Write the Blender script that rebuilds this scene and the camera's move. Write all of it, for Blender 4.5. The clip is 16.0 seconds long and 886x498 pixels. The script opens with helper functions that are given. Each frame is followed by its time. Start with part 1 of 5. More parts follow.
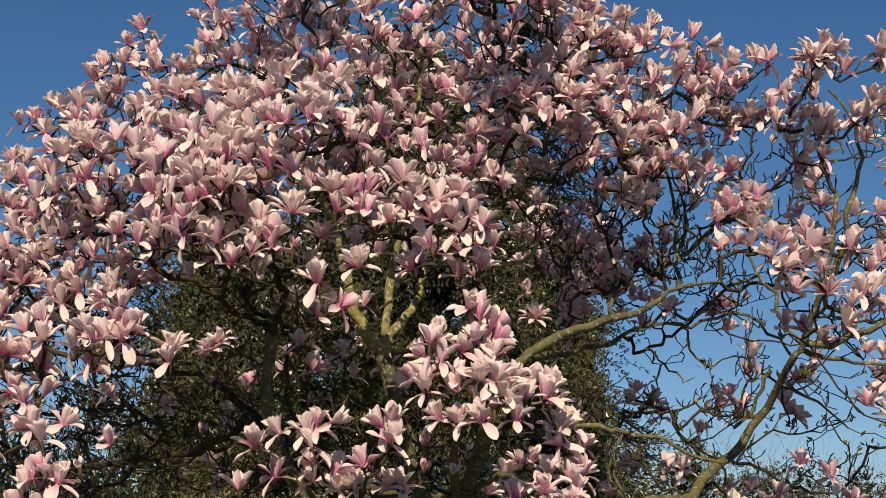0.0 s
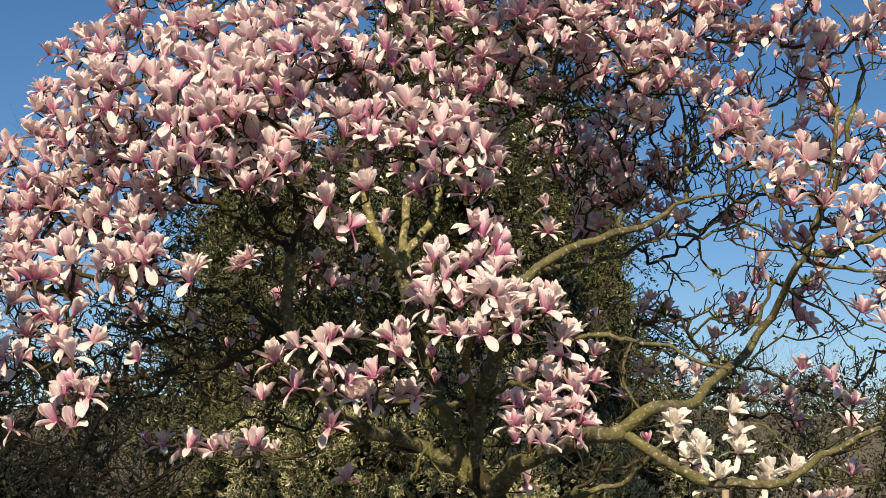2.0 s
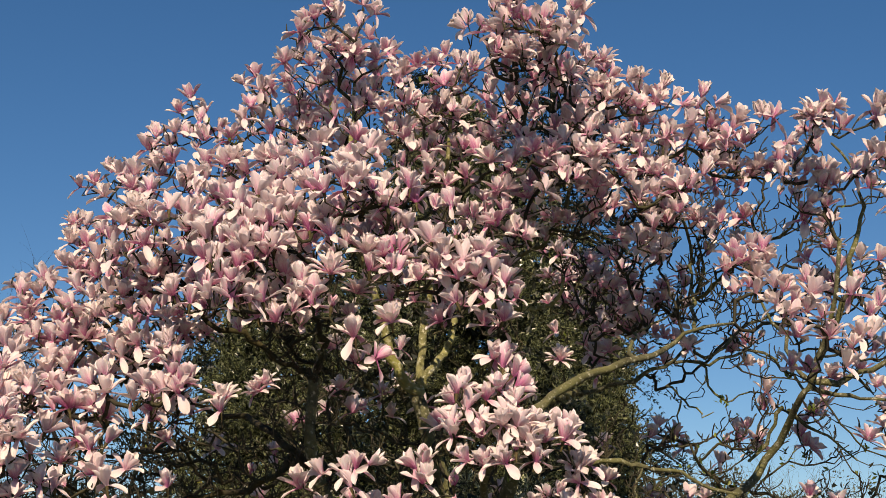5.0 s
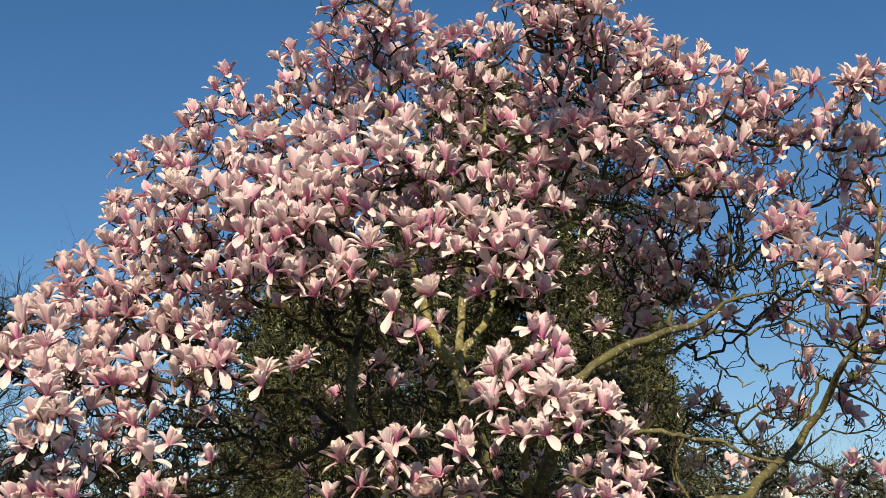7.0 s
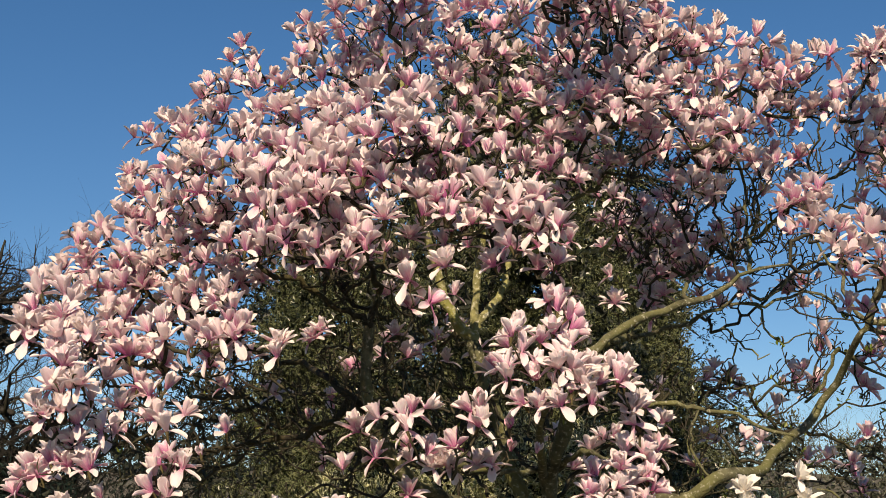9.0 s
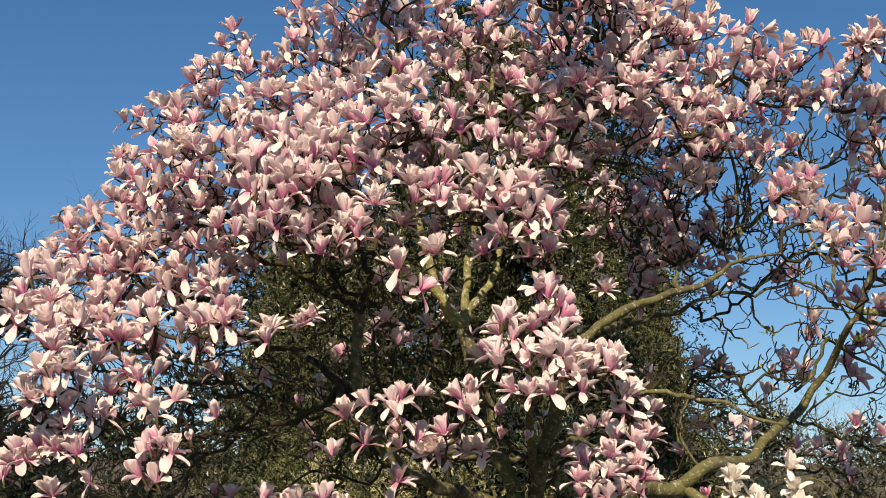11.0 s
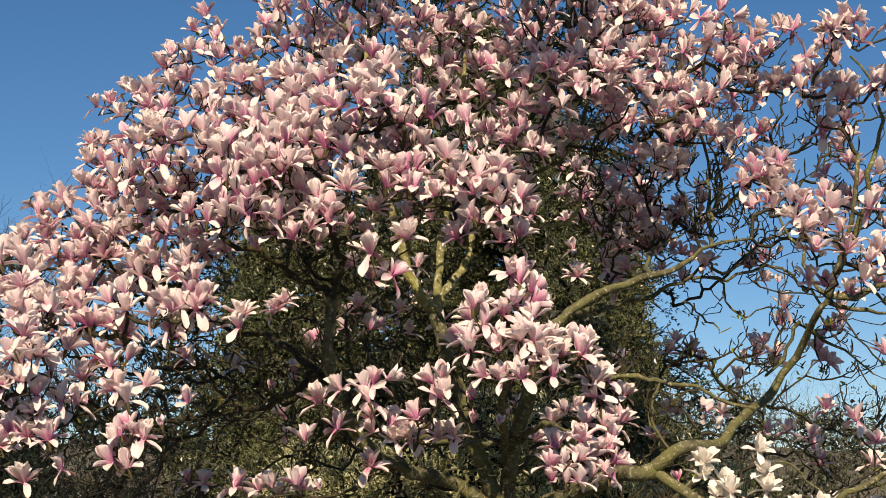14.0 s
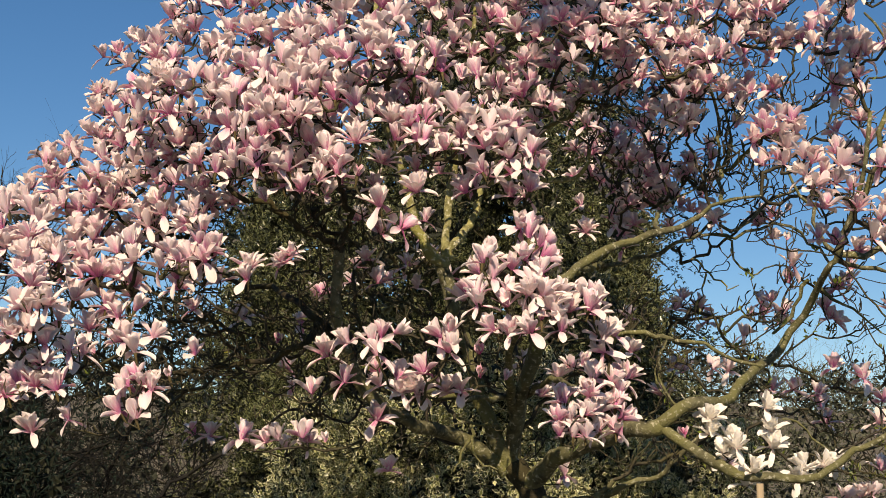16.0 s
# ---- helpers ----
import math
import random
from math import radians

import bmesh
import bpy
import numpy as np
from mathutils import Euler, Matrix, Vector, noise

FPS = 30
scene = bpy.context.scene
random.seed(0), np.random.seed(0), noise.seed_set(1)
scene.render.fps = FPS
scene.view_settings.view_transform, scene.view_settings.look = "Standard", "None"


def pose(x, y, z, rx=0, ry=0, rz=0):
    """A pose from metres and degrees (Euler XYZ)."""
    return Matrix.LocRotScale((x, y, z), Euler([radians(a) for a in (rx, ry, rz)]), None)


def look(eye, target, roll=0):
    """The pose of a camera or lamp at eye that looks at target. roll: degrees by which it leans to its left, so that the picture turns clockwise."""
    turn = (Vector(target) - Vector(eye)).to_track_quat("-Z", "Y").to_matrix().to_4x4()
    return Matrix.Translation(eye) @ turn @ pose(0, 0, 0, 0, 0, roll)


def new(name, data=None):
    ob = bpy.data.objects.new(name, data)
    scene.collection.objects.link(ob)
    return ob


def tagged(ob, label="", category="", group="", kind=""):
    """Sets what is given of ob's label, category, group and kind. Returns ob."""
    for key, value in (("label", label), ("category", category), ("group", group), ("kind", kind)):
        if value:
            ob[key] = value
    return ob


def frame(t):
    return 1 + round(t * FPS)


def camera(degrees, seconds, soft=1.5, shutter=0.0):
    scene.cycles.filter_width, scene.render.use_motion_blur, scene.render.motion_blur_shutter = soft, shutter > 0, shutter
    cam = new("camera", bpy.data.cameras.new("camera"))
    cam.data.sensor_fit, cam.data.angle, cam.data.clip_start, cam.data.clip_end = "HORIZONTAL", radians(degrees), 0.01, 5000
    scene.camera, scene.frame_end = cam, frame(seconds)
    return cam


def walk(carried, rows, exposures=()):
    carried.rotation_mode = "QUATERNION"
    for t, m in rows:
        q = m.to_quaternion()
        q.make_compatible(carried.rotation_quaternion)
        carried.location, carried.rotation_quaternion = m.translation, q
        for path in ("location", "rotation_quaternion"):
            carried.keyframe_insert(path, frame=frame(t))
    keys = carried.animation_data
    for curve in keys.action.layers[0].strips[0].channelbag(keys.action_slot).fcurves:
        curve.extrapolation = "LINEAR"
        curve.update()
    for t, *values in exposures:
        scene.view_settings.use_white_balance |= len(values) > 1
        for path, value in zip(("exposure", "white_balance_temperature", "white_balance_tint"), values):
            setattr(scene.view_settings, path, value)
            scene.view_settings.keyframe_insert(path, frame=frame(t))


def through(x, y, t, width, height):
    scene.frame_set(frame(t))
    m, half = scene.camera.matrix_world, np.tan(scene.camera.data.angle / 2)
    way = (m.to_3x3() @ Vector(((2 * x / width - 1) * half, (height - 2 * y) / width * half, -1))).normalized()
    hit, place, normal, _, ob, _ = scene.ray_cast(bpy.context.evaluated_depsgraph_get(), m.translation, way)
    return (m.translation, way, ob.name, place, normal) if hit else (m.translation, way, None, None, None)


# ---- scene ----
cam = camera(34.0, 16.0, 0.85)
# seconds, eye in metres, then heading to the left, pitch and roll in degrees
PATH = [
    (0.0, -0.041, 0.430, 1.586, -4.00, 13.29, 0.87),
    (0.5, -0.042, 0.436, 1.581, -4.58, 14.08, 0.68),
    (1.0, -0.048, 0.416, 1.572, -3.83, 13.23, 0.54),
    (1.5, 0.036, 0.309, 1.567, -2.42, 10.71, 0.46),
    (2.0, 0.105, 0.199, 1.588, -1.82, 9.54, 0.33),
    (2.5, 0.068, 0.106, 1.615, -2.85, 11.04, 0.63),
    (3.0, 0.019, 0.015, 1.615, -3.21, 12.32, 0.19),
    (3.5, -0.003, 0.011, 1.616, -3.30, 13.80, 0.68),
    (4.0, -0.002, 0.008, 1.611, -2.85, 14.25, 0.79),
    (6.5, 0.000, 0.001, 1.606, -1.00, 13.29, -0.08),
    (7.0, -0.002, -0.000, 1.603, -0.59, 13.01, -0.05),
    (7.5, 0.003, -0.002, 1.603, -0.69, 12.79, -0.22),
    (8.0, 0.002, -0.000, 1.603, -0.58, 12.78, -0.18),
    (8.5, 0.000, 0.000, 1.600, -0.20, 12.52, 0.00),
    (9.0, 0.000, 0.002, 1.597, 0.04, 11.96, 0.17),
    (11.5, -0.008, 0.013, 1.596, -0.52, 11.36, 0.60),
    (12.0, -0.010, 0.014, 1.594, -0.59, 11.23, 0.69),
    (12.5, -0.004, 0.008, 1.596, -0.78, 11.23, 0.43),
    (13.0, 0.004, 0.006, 1.596, -0.92, 11.30, 0.22),
    (13.5, 0.010, 0.007, 1.593, -1.15, 11.08, 0.20),
    (14.0, 0.011, 0.003, 1.593, -1.33, 10.91, 0.23),
    (14.5, 0.008, 0.010, 1.593, -1.51, 10.81, 0.33),
    (15.0, 0.003, 0.012, 1.591, -1.52, 10.52, 0.39),
    (15.5, -0.006, 0.025, 1.583, -1.34, 9.65, 0.77),
    (16.0, -0.008, 0.026, 1.585, -1.22, 9.22, 0.79),
]


def eye_pose(x, y, z, heading, pitch, roll):
    h, p = radians(heading), radians(pitch)
    ahead = Vector((-math.sin(h) * math.cos(p), math.cos(h) * math.cos(p), math.sin(p)))
    eye = Vector((x, y, z))
    return look(eye, eye + ahead * 5, roll)


walk(cam, [(t, eye_pose(*p)) for t, *p in PATH], [(0.0, 0.04, 8200, 17), (1.2, 0.12, 8200, 17), (2.0, 0.36, 8200, 17), (2.6, 0.34, 8100, 17), (4.0, 0.18, 8050, 17), (6.5, 0.26, 8050, 16), (16.0, 0.39, 8300, 16)])

# ---- light: a clear spring day, the sun high behind the eye ----
SUN_ELEVATION, SUN_AZIMUTH = 36.0, -173.0  # degrees; azimuth clockwise from straight ahead
world = bpy.data.worlds.new("sky")
scene.world = world
world.use_nodes = True
wn, wl = world.node_tree.nodes, world.node_tree.links
sky = wn.new("ShaderNodeTexSky")
sky.sky_type, sky.sun_disc = "NISHITA", False
sky.sun_elevation, sky.sun_rotation = radians(SUN_ELEVATION), radians(SUN_AZIMUTH)
sky.air_density, sky.dust_density, sky.ozone_density = 0.9, 0.0, 6.0
wn["Background"].inputs["Strength"].default_value = 0.084
tone = wn.new("ShaderNodeHueSaturation")  # a clean, deep spring sky
tone.inputs["Saturation"].default_value = 1.2
wl.new(sky.outputs["Color"], tone.inputs["Color"])
wl.new(tone.outputs["Color"], wn["Background"].inputs["Color"])

sun = new("sun", bpy.data.lights.new("sun", "SUN"))
sun.data.energy, sun.data.angle, sun.data.color = 5.0, radians(0.55), (1.0, 0.91, 0.79)
e, a = radians(SUN_ELEVATION), radians(SUN_AZIMUTH)
sun_from = Vector((math.sin(a) * math.cos(e), math.cos(a) * math.cos(e), math.sin(e)))
sun.matrix_world = look(sun_from * 40, (0, 0, 0))


# ---- materials ----
def material(name):
    m = bpy.data.materials.new(name)
    m.use_nodes = True
    nodes, links = m.node_tree.nodes, m.node_tree.links
    return m, nodes, links, nodes["Principled BSDF"]


def ramp(nodes, links, fac, stops):
    r = nodes.new("ShaderNodeValToRGB")
    els = r.color_ramp.elements
    while len(els) < len(stops):
        els.new(0.5)
    for el, (p, c) in zip(els, stops):
        el.position, el.color = p, (*c, 1)
    links.new(fac, r.inputs["Fac"])
    return r.outputs["Color"]


def noise_of(nodes, links, scale, detail=4.0, rough=0.55, stretch=None):
    tc = nodes.new("ShaderNodeTexCoord")
    n = nodes.new("ShaderNodeTexNoise")
    n.inputs["Scale"].default_value, n.inputs["Detail"].default_value = scale, detail
    n.inputs["Roughness"].default_value = rough
    out = tc.outputs["Object"]
    if stretch:
        mp = nodes.new("ShaderNodeMapping")
        mp.inputs["Scale"].default_value = stretch
        links.new(out, mp.inputs["Vector"])
        out = mp.outputs["Vector"]
    links.new(out, n.inputs["Vector"])
    return n.outputs["Fac"]


def blend(nodes, links, fac, a, b, mode="MIX"):
    m = nodes.new("ShaderNodeMix")
    m.data_type, m.blend_type = "RGBA", mode
    for sock, v in ((m.inputs[0], fac), (m.inputs[6], a), (m.inputs[7], b)):
        if isinstance(v, (int, float)):
            sock.default_value = v
        elif isinstance(v, tuple):
            sock.default_value = (*v, 1)
        else:
            links.new(v, sock)
    return m.outputs[2]


def bump(nodes, links, height, strength, distance, bsdf):
    b = nodes.new("ShaderNodeBump")
    b.inputs["Strength"].default_value, b.inputs["Distance"].default_value = strength, distance
    links.new(height, b.inputs["Height"])
    links.new(b.outputs["Normal"], bsdf.inputs["Normal"])


def bark_material(name, dark, mid, lichen, lichen_share):
    m, n, l, p = material(name)
    f = noise_of(n, l, 26, 6)
    base = ramp(n, l, f, [(0.32, dark), (0.62, mid)])
    spots = noise_of(n, l, 62, 4, 0.6)
    cut = ramp(n, l, spots, [(lichen_share, (0, 0, 0)), (lichen_share + 0.13, (1, 1, 1))])
    patch = noise_of(n, l, 4.5, 2)
    green = ramp(n, l, patch, [(0.42, (0, 0, 0)), (0.68, (1, 1, 1))])
    c = blend(n, l, green, base, (mid[0] * 1.05, mid[1] * 1.08, mid[2] * 0.72))
    c = blend(n, l, cut, c, lichen)
    l.new(c, p.inputs["Base Color"])
    p.inputs["Roughness"].default_value = 0.85
    p.inputs["Specular IOR Level"].default_value = 0.2
    bump(n, l, noise_of(n, l, 75, 6, 0.58), 0.9, 0.008, p)
    return m


def petal_material(name, stops, per_island, through):
    """A petal: colour runs from its foot to its tip, with fine veins; light also comes through it."""
    m, n, l, p = material(name)
    uv = n.new("ShaderNodeUVMap")
    sep = n.new("ShaderNodeSeparateXYZ")
    l.new(uv.outputs["UV"], sep.inputs["Vector"])
    if per_island:
        rnd = n.new("ShaderNodeNewGeometry").outputs["Random Per Island"]
    else:
        rnd = n.new("ShaderNodeObjectInfo").outputs["Random"]
    # a petal may be flushed further up or hardly at all
    shift = n.new("ShaderNodeMath")
    shift.operation = "MULTIPLY_ADD"
    l.new(rnd, shift.inputs[0])
    shift.inputs[1].default_value, shift.inputs[2].default_value = 0.46, -0.20
    veins = n.new("ShaderNodeTexNoise")
    veins.inputs["Scale"].default_value, veins.inputs["Detail"].default_value = 1.0, 3
    mp = n.new("ShaderNodeMapping")
    mp.inputs["Scale"].default_value = (17, 1.3, 1)
    l.new(uv.outputs["UV"], mp.inputs["Vector"])
    l.new(mp.outputs["Vector"], veins.inputs["Vector"])
    v = n.new("ShaderNodeMath")
    v.operation = "MULTIPLY_ADD"
    l.new(veins.outputs["Fac"], v.inputs[0])
    v.inputs[1].default_value = 1.1
    l.new(shift.outputs[0], v.inputs[2])
    s = n.new("ShaderNodeMath")
    l.new(sep.outputs["Y"], s.inputs[0])
    l.new(v.outputs[0], s.inputs[1])
    s2 = n.new("ShaderNodeMath")
    s2.operation = "SUBTRACT"
    l.new(s.outputs[0], s2.inputs[0])
    s2.inputs[1].default_value = 0.63
    # the flush runs highest along the middle of the petal, and leaves the margins pale
    mid = n.new("ShaderNodeMath")
    mid.operation = "MULTIPLY_ADD"
    l.new(sep.outputs["X"], mid.inputs[0])
    mid.inputs[1].default_value, mid.inputs[2].default_value = 2.0, -1.0
    off = n.new("ShaderNodeMath")
    off.operation = "ABSOLUTE"
    l.new(mid.outputs[0], off.inputs[0])
    rim = n.new("ShaderNodeMath")
    rim.operation = "MULTIPLY_ADD"
    l.new(off.outputs[0], rim.inputs[0])
    rim.inputs[1].default_value = 0.20
    l.new(s2.outputs[0], rim.inputs[2])
    s2 = rim
    col = ramp(n, l, s2.outputs[0], stops)
    fine = n.new("ShaderNodeTexNoise")
    fine.inputs["Scale"].default_value, fine.inputs["Detail"].default_value = 1.0, 2
    mp2 = n.new("ShaderNodeMapping")
    mp2.inputs["Scale"].default_value = (34, 1.6, 1)
    l.new(uv.outputs["UV"], mp2.inputs["Vector"])
    l.new(mp2.outputs["Vector"], fine.inputs["Vector"])
    lines = ramp(n, l, fine.outputs["Fac"], [(0.47, (0, 0, 0)), (0.64, (0.5, 0.5, 0.5))])
    col = blend(n, l, lines, col, stops[1][1])
    blotch = noise_of(n, l, 55, 3)
    worn = ramp(n, l, blotch, [(0.71, (0, 0, 0)), (0.82, (0.5, 0.5, 0.5))])
    col = blend(n, l, worn, col, (0.55, 0.36, 0.24))
    l.new(col, p.inputs["Base Color"])
    p.inputs["Roughness"].default_value = 0.55
    p.inputs["Specular IOR Level"].default_value = 0.25
    t = n.new("ShaderNodeBsdfTranslucent")
    l.new(col, t.inputs["Color"])
    mix = n.new("ShaderNodeMixShader")
    mix.inputs[0].default_value = through
    l.new(p.outputs["BSDF"], mix.inputs[1])
    l.new(t.outputs["BSDF"], mix.inputs[2])
    l.new(mix.outputs["Shader"], n["Material Output"].inputs["Surface"])
    bump(n, l, veins.outputs["Fac"], 0.25, 0.002, p)
    return m


def leaf_material(name, dark, light, glint, gloss, through=0.25, margin=None):
    m, n, l, p = material(name)
    rnd = n.new("ShaderNodeNewGeometry").outputs["Random Per Island"]
    col = ramp(n, l, rnd, [(0.0, dark), (0.6, light), (0.86, light), (1.0, glint)])
    col = blend(n, l, ramp(n, l, noise_of(n, l, 3.0, 3), [(0.35, (0.55, 0.55, 0.55)), (0.65, (1, 1, 1))]), (0, 0, 0), col)
    if margin:  # a pale line along the leaf's edge
        uv = n.new("ShaderNodeUVMap")
        sep = n.new("ShaderNodeSeparateXYZ")
        l.new(uv.outputs["UV"], sep.inputs["Vector"])
        low = n.new("ShaderNodeMath")
        low.operation = "MINIMUM"
        l.new(sep.outputs["X"], low.inputs[0])
        l.new(sep.outputs["Y"], low.inputs[1])
        col = blend(n, l, ramp(n, l, low.outputs[0], [(0.06, (1, 1, 1)), (0.11, (0, 0, 0))]), col, margin)
    l.new(col, p.inputs["Base Color"])
    p.inputs["Roughness"].default_value = gloss
    p.inputs["Specular IOR Level"].default_value = 0.15 if gloss > 0.6 else 0.5
    t = n.new("ShaderNodeBsdfTranslucent")
    l.new(col, t.inputs["Color"])
    mix = n.new("ShaderNodeMixShader")
    mix.inputs[0].default_value = through
    l.new(p.outputs["BSDF"], mix.inputs[1])
    l.new(t.outputs["BSDF"], mix.inputs[2])
    l.new(mix.outputs["Shader"], n["Material Output"].inputs["Surface"])
    return m


OUTER = [(0.0, (0.56, 0.14, 0.36)), (0.28, (0.79, 0.41, 0.56)), (0.55, (0.91, 0.715, 0.77)), (0.85, (0.93, 0.90, 0.88))]
INNER = [(0.0, (0.74, 0.40, 0.50)), (0.26, (0.84, 0.71, 0.72)), (0.55, (0.86, 0.79, 0.76)), (0.95, (0.88, 0.83, 0.76))]
BLUSH = [(0.0, (0.72, 0.39, 0.52)), (0.30, (0.85, 0.66, 0.70)), (0.60, (0.91, 0.78, 0.80)), (1.0, (0.94, 0.86, 0.85))]
DEEP = [(0.0, (0.52, 0.10, 0.31)), (0.34, (0.74, 0.33, 0.50)), (0.64, (0.88, 0.62, 0.70)), (0.95, (0.94, 0.86, 0.85))]
PALE = [(0.0, (0.84, 0.68, 0.64)), (0.16, (0.90, 0.85, 0.80)), (0.5, (0.92, 0.90, 0.84))]
ROSE = [(0.0, (0.50, 0.06, 0.23)), (0.4, (0.69, 0.22, 0.39)), (0.8, (0.80, 0.45, 0.55)), (1.0, (0.85, 0.61, 0.66))]
PETAL_OUT = petal_material("petal_outside", OUTER, False, 0.42)
PETAL_IN = petal_material("petal_inside", INNER, False, 0.42)
BLUSH_OUT = petal_material("blush_petal_outside", BLUSH, False, 0.42)
PALE_OUT = petal_material("pale_petal_outside", PALE, False, 0.42)
ROSE_OUT = petal_material("rose_petal_outside", ROSE, False, 0.35)
FAR_OUT = petal_material("joined_petal_outside", OUTER, True, 0.42)
FAR_IN = petal_material("joined_petal_inside", INNER, True, 0.42)
FAR_BLUSH = petal_material("joined_blush_outside", BLUSH, True, 0.42)
DEEP_OUT = petal_material("deep_pink_petal_outside", DEEP, False, 0.42)
FAR_DEEP = petal_material("joined_deep_pink_outside", DEEP, True, 0.42)
FAR_PALE = petal_material("joined_pale_outside", PALE, True, 0.42)
FAR_ROSE = petal_material("joined_rose_outside", ROSE, True, 0.35)
BARK = bark_material("magnolia_bark", (0.042, 0.040, 0.022), (0.125, 0.121, 0.066), (0.36, 0.35, 0.25), 0.56)
# lichen on the fork, brightened to stand for the sun patch there
SUNLIT_LICHEN_BARK = bark_material("sunlit_lichened_bark", (0.10, 0.098, 0.038), (0.26, 0.25, 0.11), (0.48, 0.47, 0.33), 0.54)
# trunk and left limbs: the blossoms' shade is put into this darker bark
SHADED_BARK = bark_material("shaded_magnolia_bark", (0.012, 0.010, 0.007), (0.042, 0.036, 0.021), (0.28, 0.27, 0.18), 0.62)
TWIG = bark_material("magnolia_twig_bark", (0.020, 0.017, 0.013), (0.056, 0.050, 0.034), (0.20, 0.19, 0.11), 0.64)
FAR_BARK = bark_material("bare_tree_bark", (0.014, 0.013, 0.012), (0.035, 0.032, 0.028), (0.08, 0.075, 0.06), 0.68)
SCALE = bark_material("bud_scale", (0.05, 0.036, 0.02), (0.11, 0.085, 0.045), (0.20, 0.17, 0.09), 0.7)
NEW_LEAF = leaf_material("young_leaf", (0.14, 0.20, 0.03), (0.26, 0.32, 0.05), (0.42, 0.40, 0.06), 0.45, 0.4)
SHRUB_LEAF = leaf_material("shrub_leaf", (0.010, 0.015, 0.005), (0.034, 0.041, 0.014), (0.27, 0.28, 0.14), 0.30, 0.25, (0.25, 0.28, 0.13))
PALE_LEAF = leaf_material("pale_edged_leaf", (0.035, 0.048, 0.014), (0.20, 0.225, 0.072), (0.64, 0.63, 0.30), 0.33, 0.3, (0.82, 0.81, 0.54))
NEEDLE = leaf_material("conifer_needle", (0.004, 0.011, 0.008), (0.012, 0.026, 0.019), (0.030, 0.052, 0.035), 0.7, 0.12)
HEDGE_LEAF = leaf_material("hedge_leaf", (0.055, 0.066, 0.040), (0.15, 0.165, 0.10), (0.30, 0.31, 0.20), 0.42)
# dark copy of the leaf colours, for the shade within the crowns
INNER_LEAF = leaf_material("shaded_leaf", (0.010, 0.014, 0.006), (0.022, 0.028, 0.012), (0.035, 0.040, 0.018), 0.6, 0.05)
# near black: the shade over the undergrowth is put into the bark colour
SHADED_THICKET = bark_material("shaded_thicket_bark", (0.005, 0.005, 0.005), (0.011, 0.011, 0.010), (0.026, 0.026, 0.023), 0.7)
FAR_TWIG = bark_material("far_twig_bark", (0.06, 0.056, 0.052), (0.12, 0.112, 0.104), (0.18, 0.17, 0.155), 0.7)
GRASS, gn, gl, gp = material("grass_and_soil")
gl.new(ramp(gn, gl, noise_of(gn, gl, 1.7, 6), [(0.3, (0.050, 0.046, 0.034)), (0.52, (0.105, 0.095, 0.072)), (0.68, (0.060, 0.066, 0.036))]), gp.inputs["Base Color"])
gp.inputs["Roughness"].default_value = 0.95
bump(gn, gl, noise_of(gn, gl, 40, 4), 0.8, 0.03, gp)
WOOD, sn, sl, sp = material("weathered_stake_wood")
sl.new(ramp(sn, sl, noise_of(sn, sl, 30, 4, 0.5, (1, 1, 0.08)), [(0.3, (0.20, 0.15, 0.09)), (0.7, (0.36, 0.29, 0.19))]), sp.inputs["Base Color"])
sp.inputs["Roughness"].default_value = 0.8


# ---- mesh helpers ----
def part(name, data, mat, parent=None, label="", kind=""):
    """One mesh object, from a bmesh or a mesh, under a thing or a part."""
    if isinstance(data, bmesh.types.BMesh):
        me = bpy.data.meshes.new(name)
        data.to_mesh(me)
        data.free()
        me.materials.append(mat)
        me.polygons.foreach_set("use_smooth", [True] * len(me.polygons))
        data = me
    ob = new(name, data)
    if parent:
        ob.parent = parent
    return tagged(ob, label, kind=kind)


class Soup:
    """Vertices and faces gathered into one mesh."""

    def __init__(self):
        self.v, self.f, self.mi, self.uv, self.n = [], [], [], [], 0

    def add(self, verts, faces, mat=0, uv=None):
        verts = np.asarray(verts, float)
        self.v.append(verts)
        for f in faces:
            self.f.append(tuple(i + self.n for i in f))
            self.mi.append(mat)
        self.uv.append(np.zeros((len(verts), 2)) if uv is None else np.asarray(uv, float))
        self.n += len(verts)

    def mesh(self, name, mats, smooth=True, with_uv=False):
        me = bpy.data.meshes.new(name)
        v = np.concatenate(self.v) if self.v else np.zeros((0, 3))
        me.from_pydata(v.tolist(), [], self.f)
        for m in mats:
            me.materials.append(m)
        me.polygons.foreach_set("material_index", self.mi)
        me.polygons.foreach_set("use_smooth", [smooth] * len(self.f))
        if with_uv:
            uv = np.concatenate(self.uv)
            loops = np.empty(len(me.loops), dtype=np.int32)
            me.loops.foreach_get("vertex_index", loops)
            me.uv_layers.new(name="UVMap").data.foreach_set("uv", uv[loops].ravel())
        me.update()
        return me


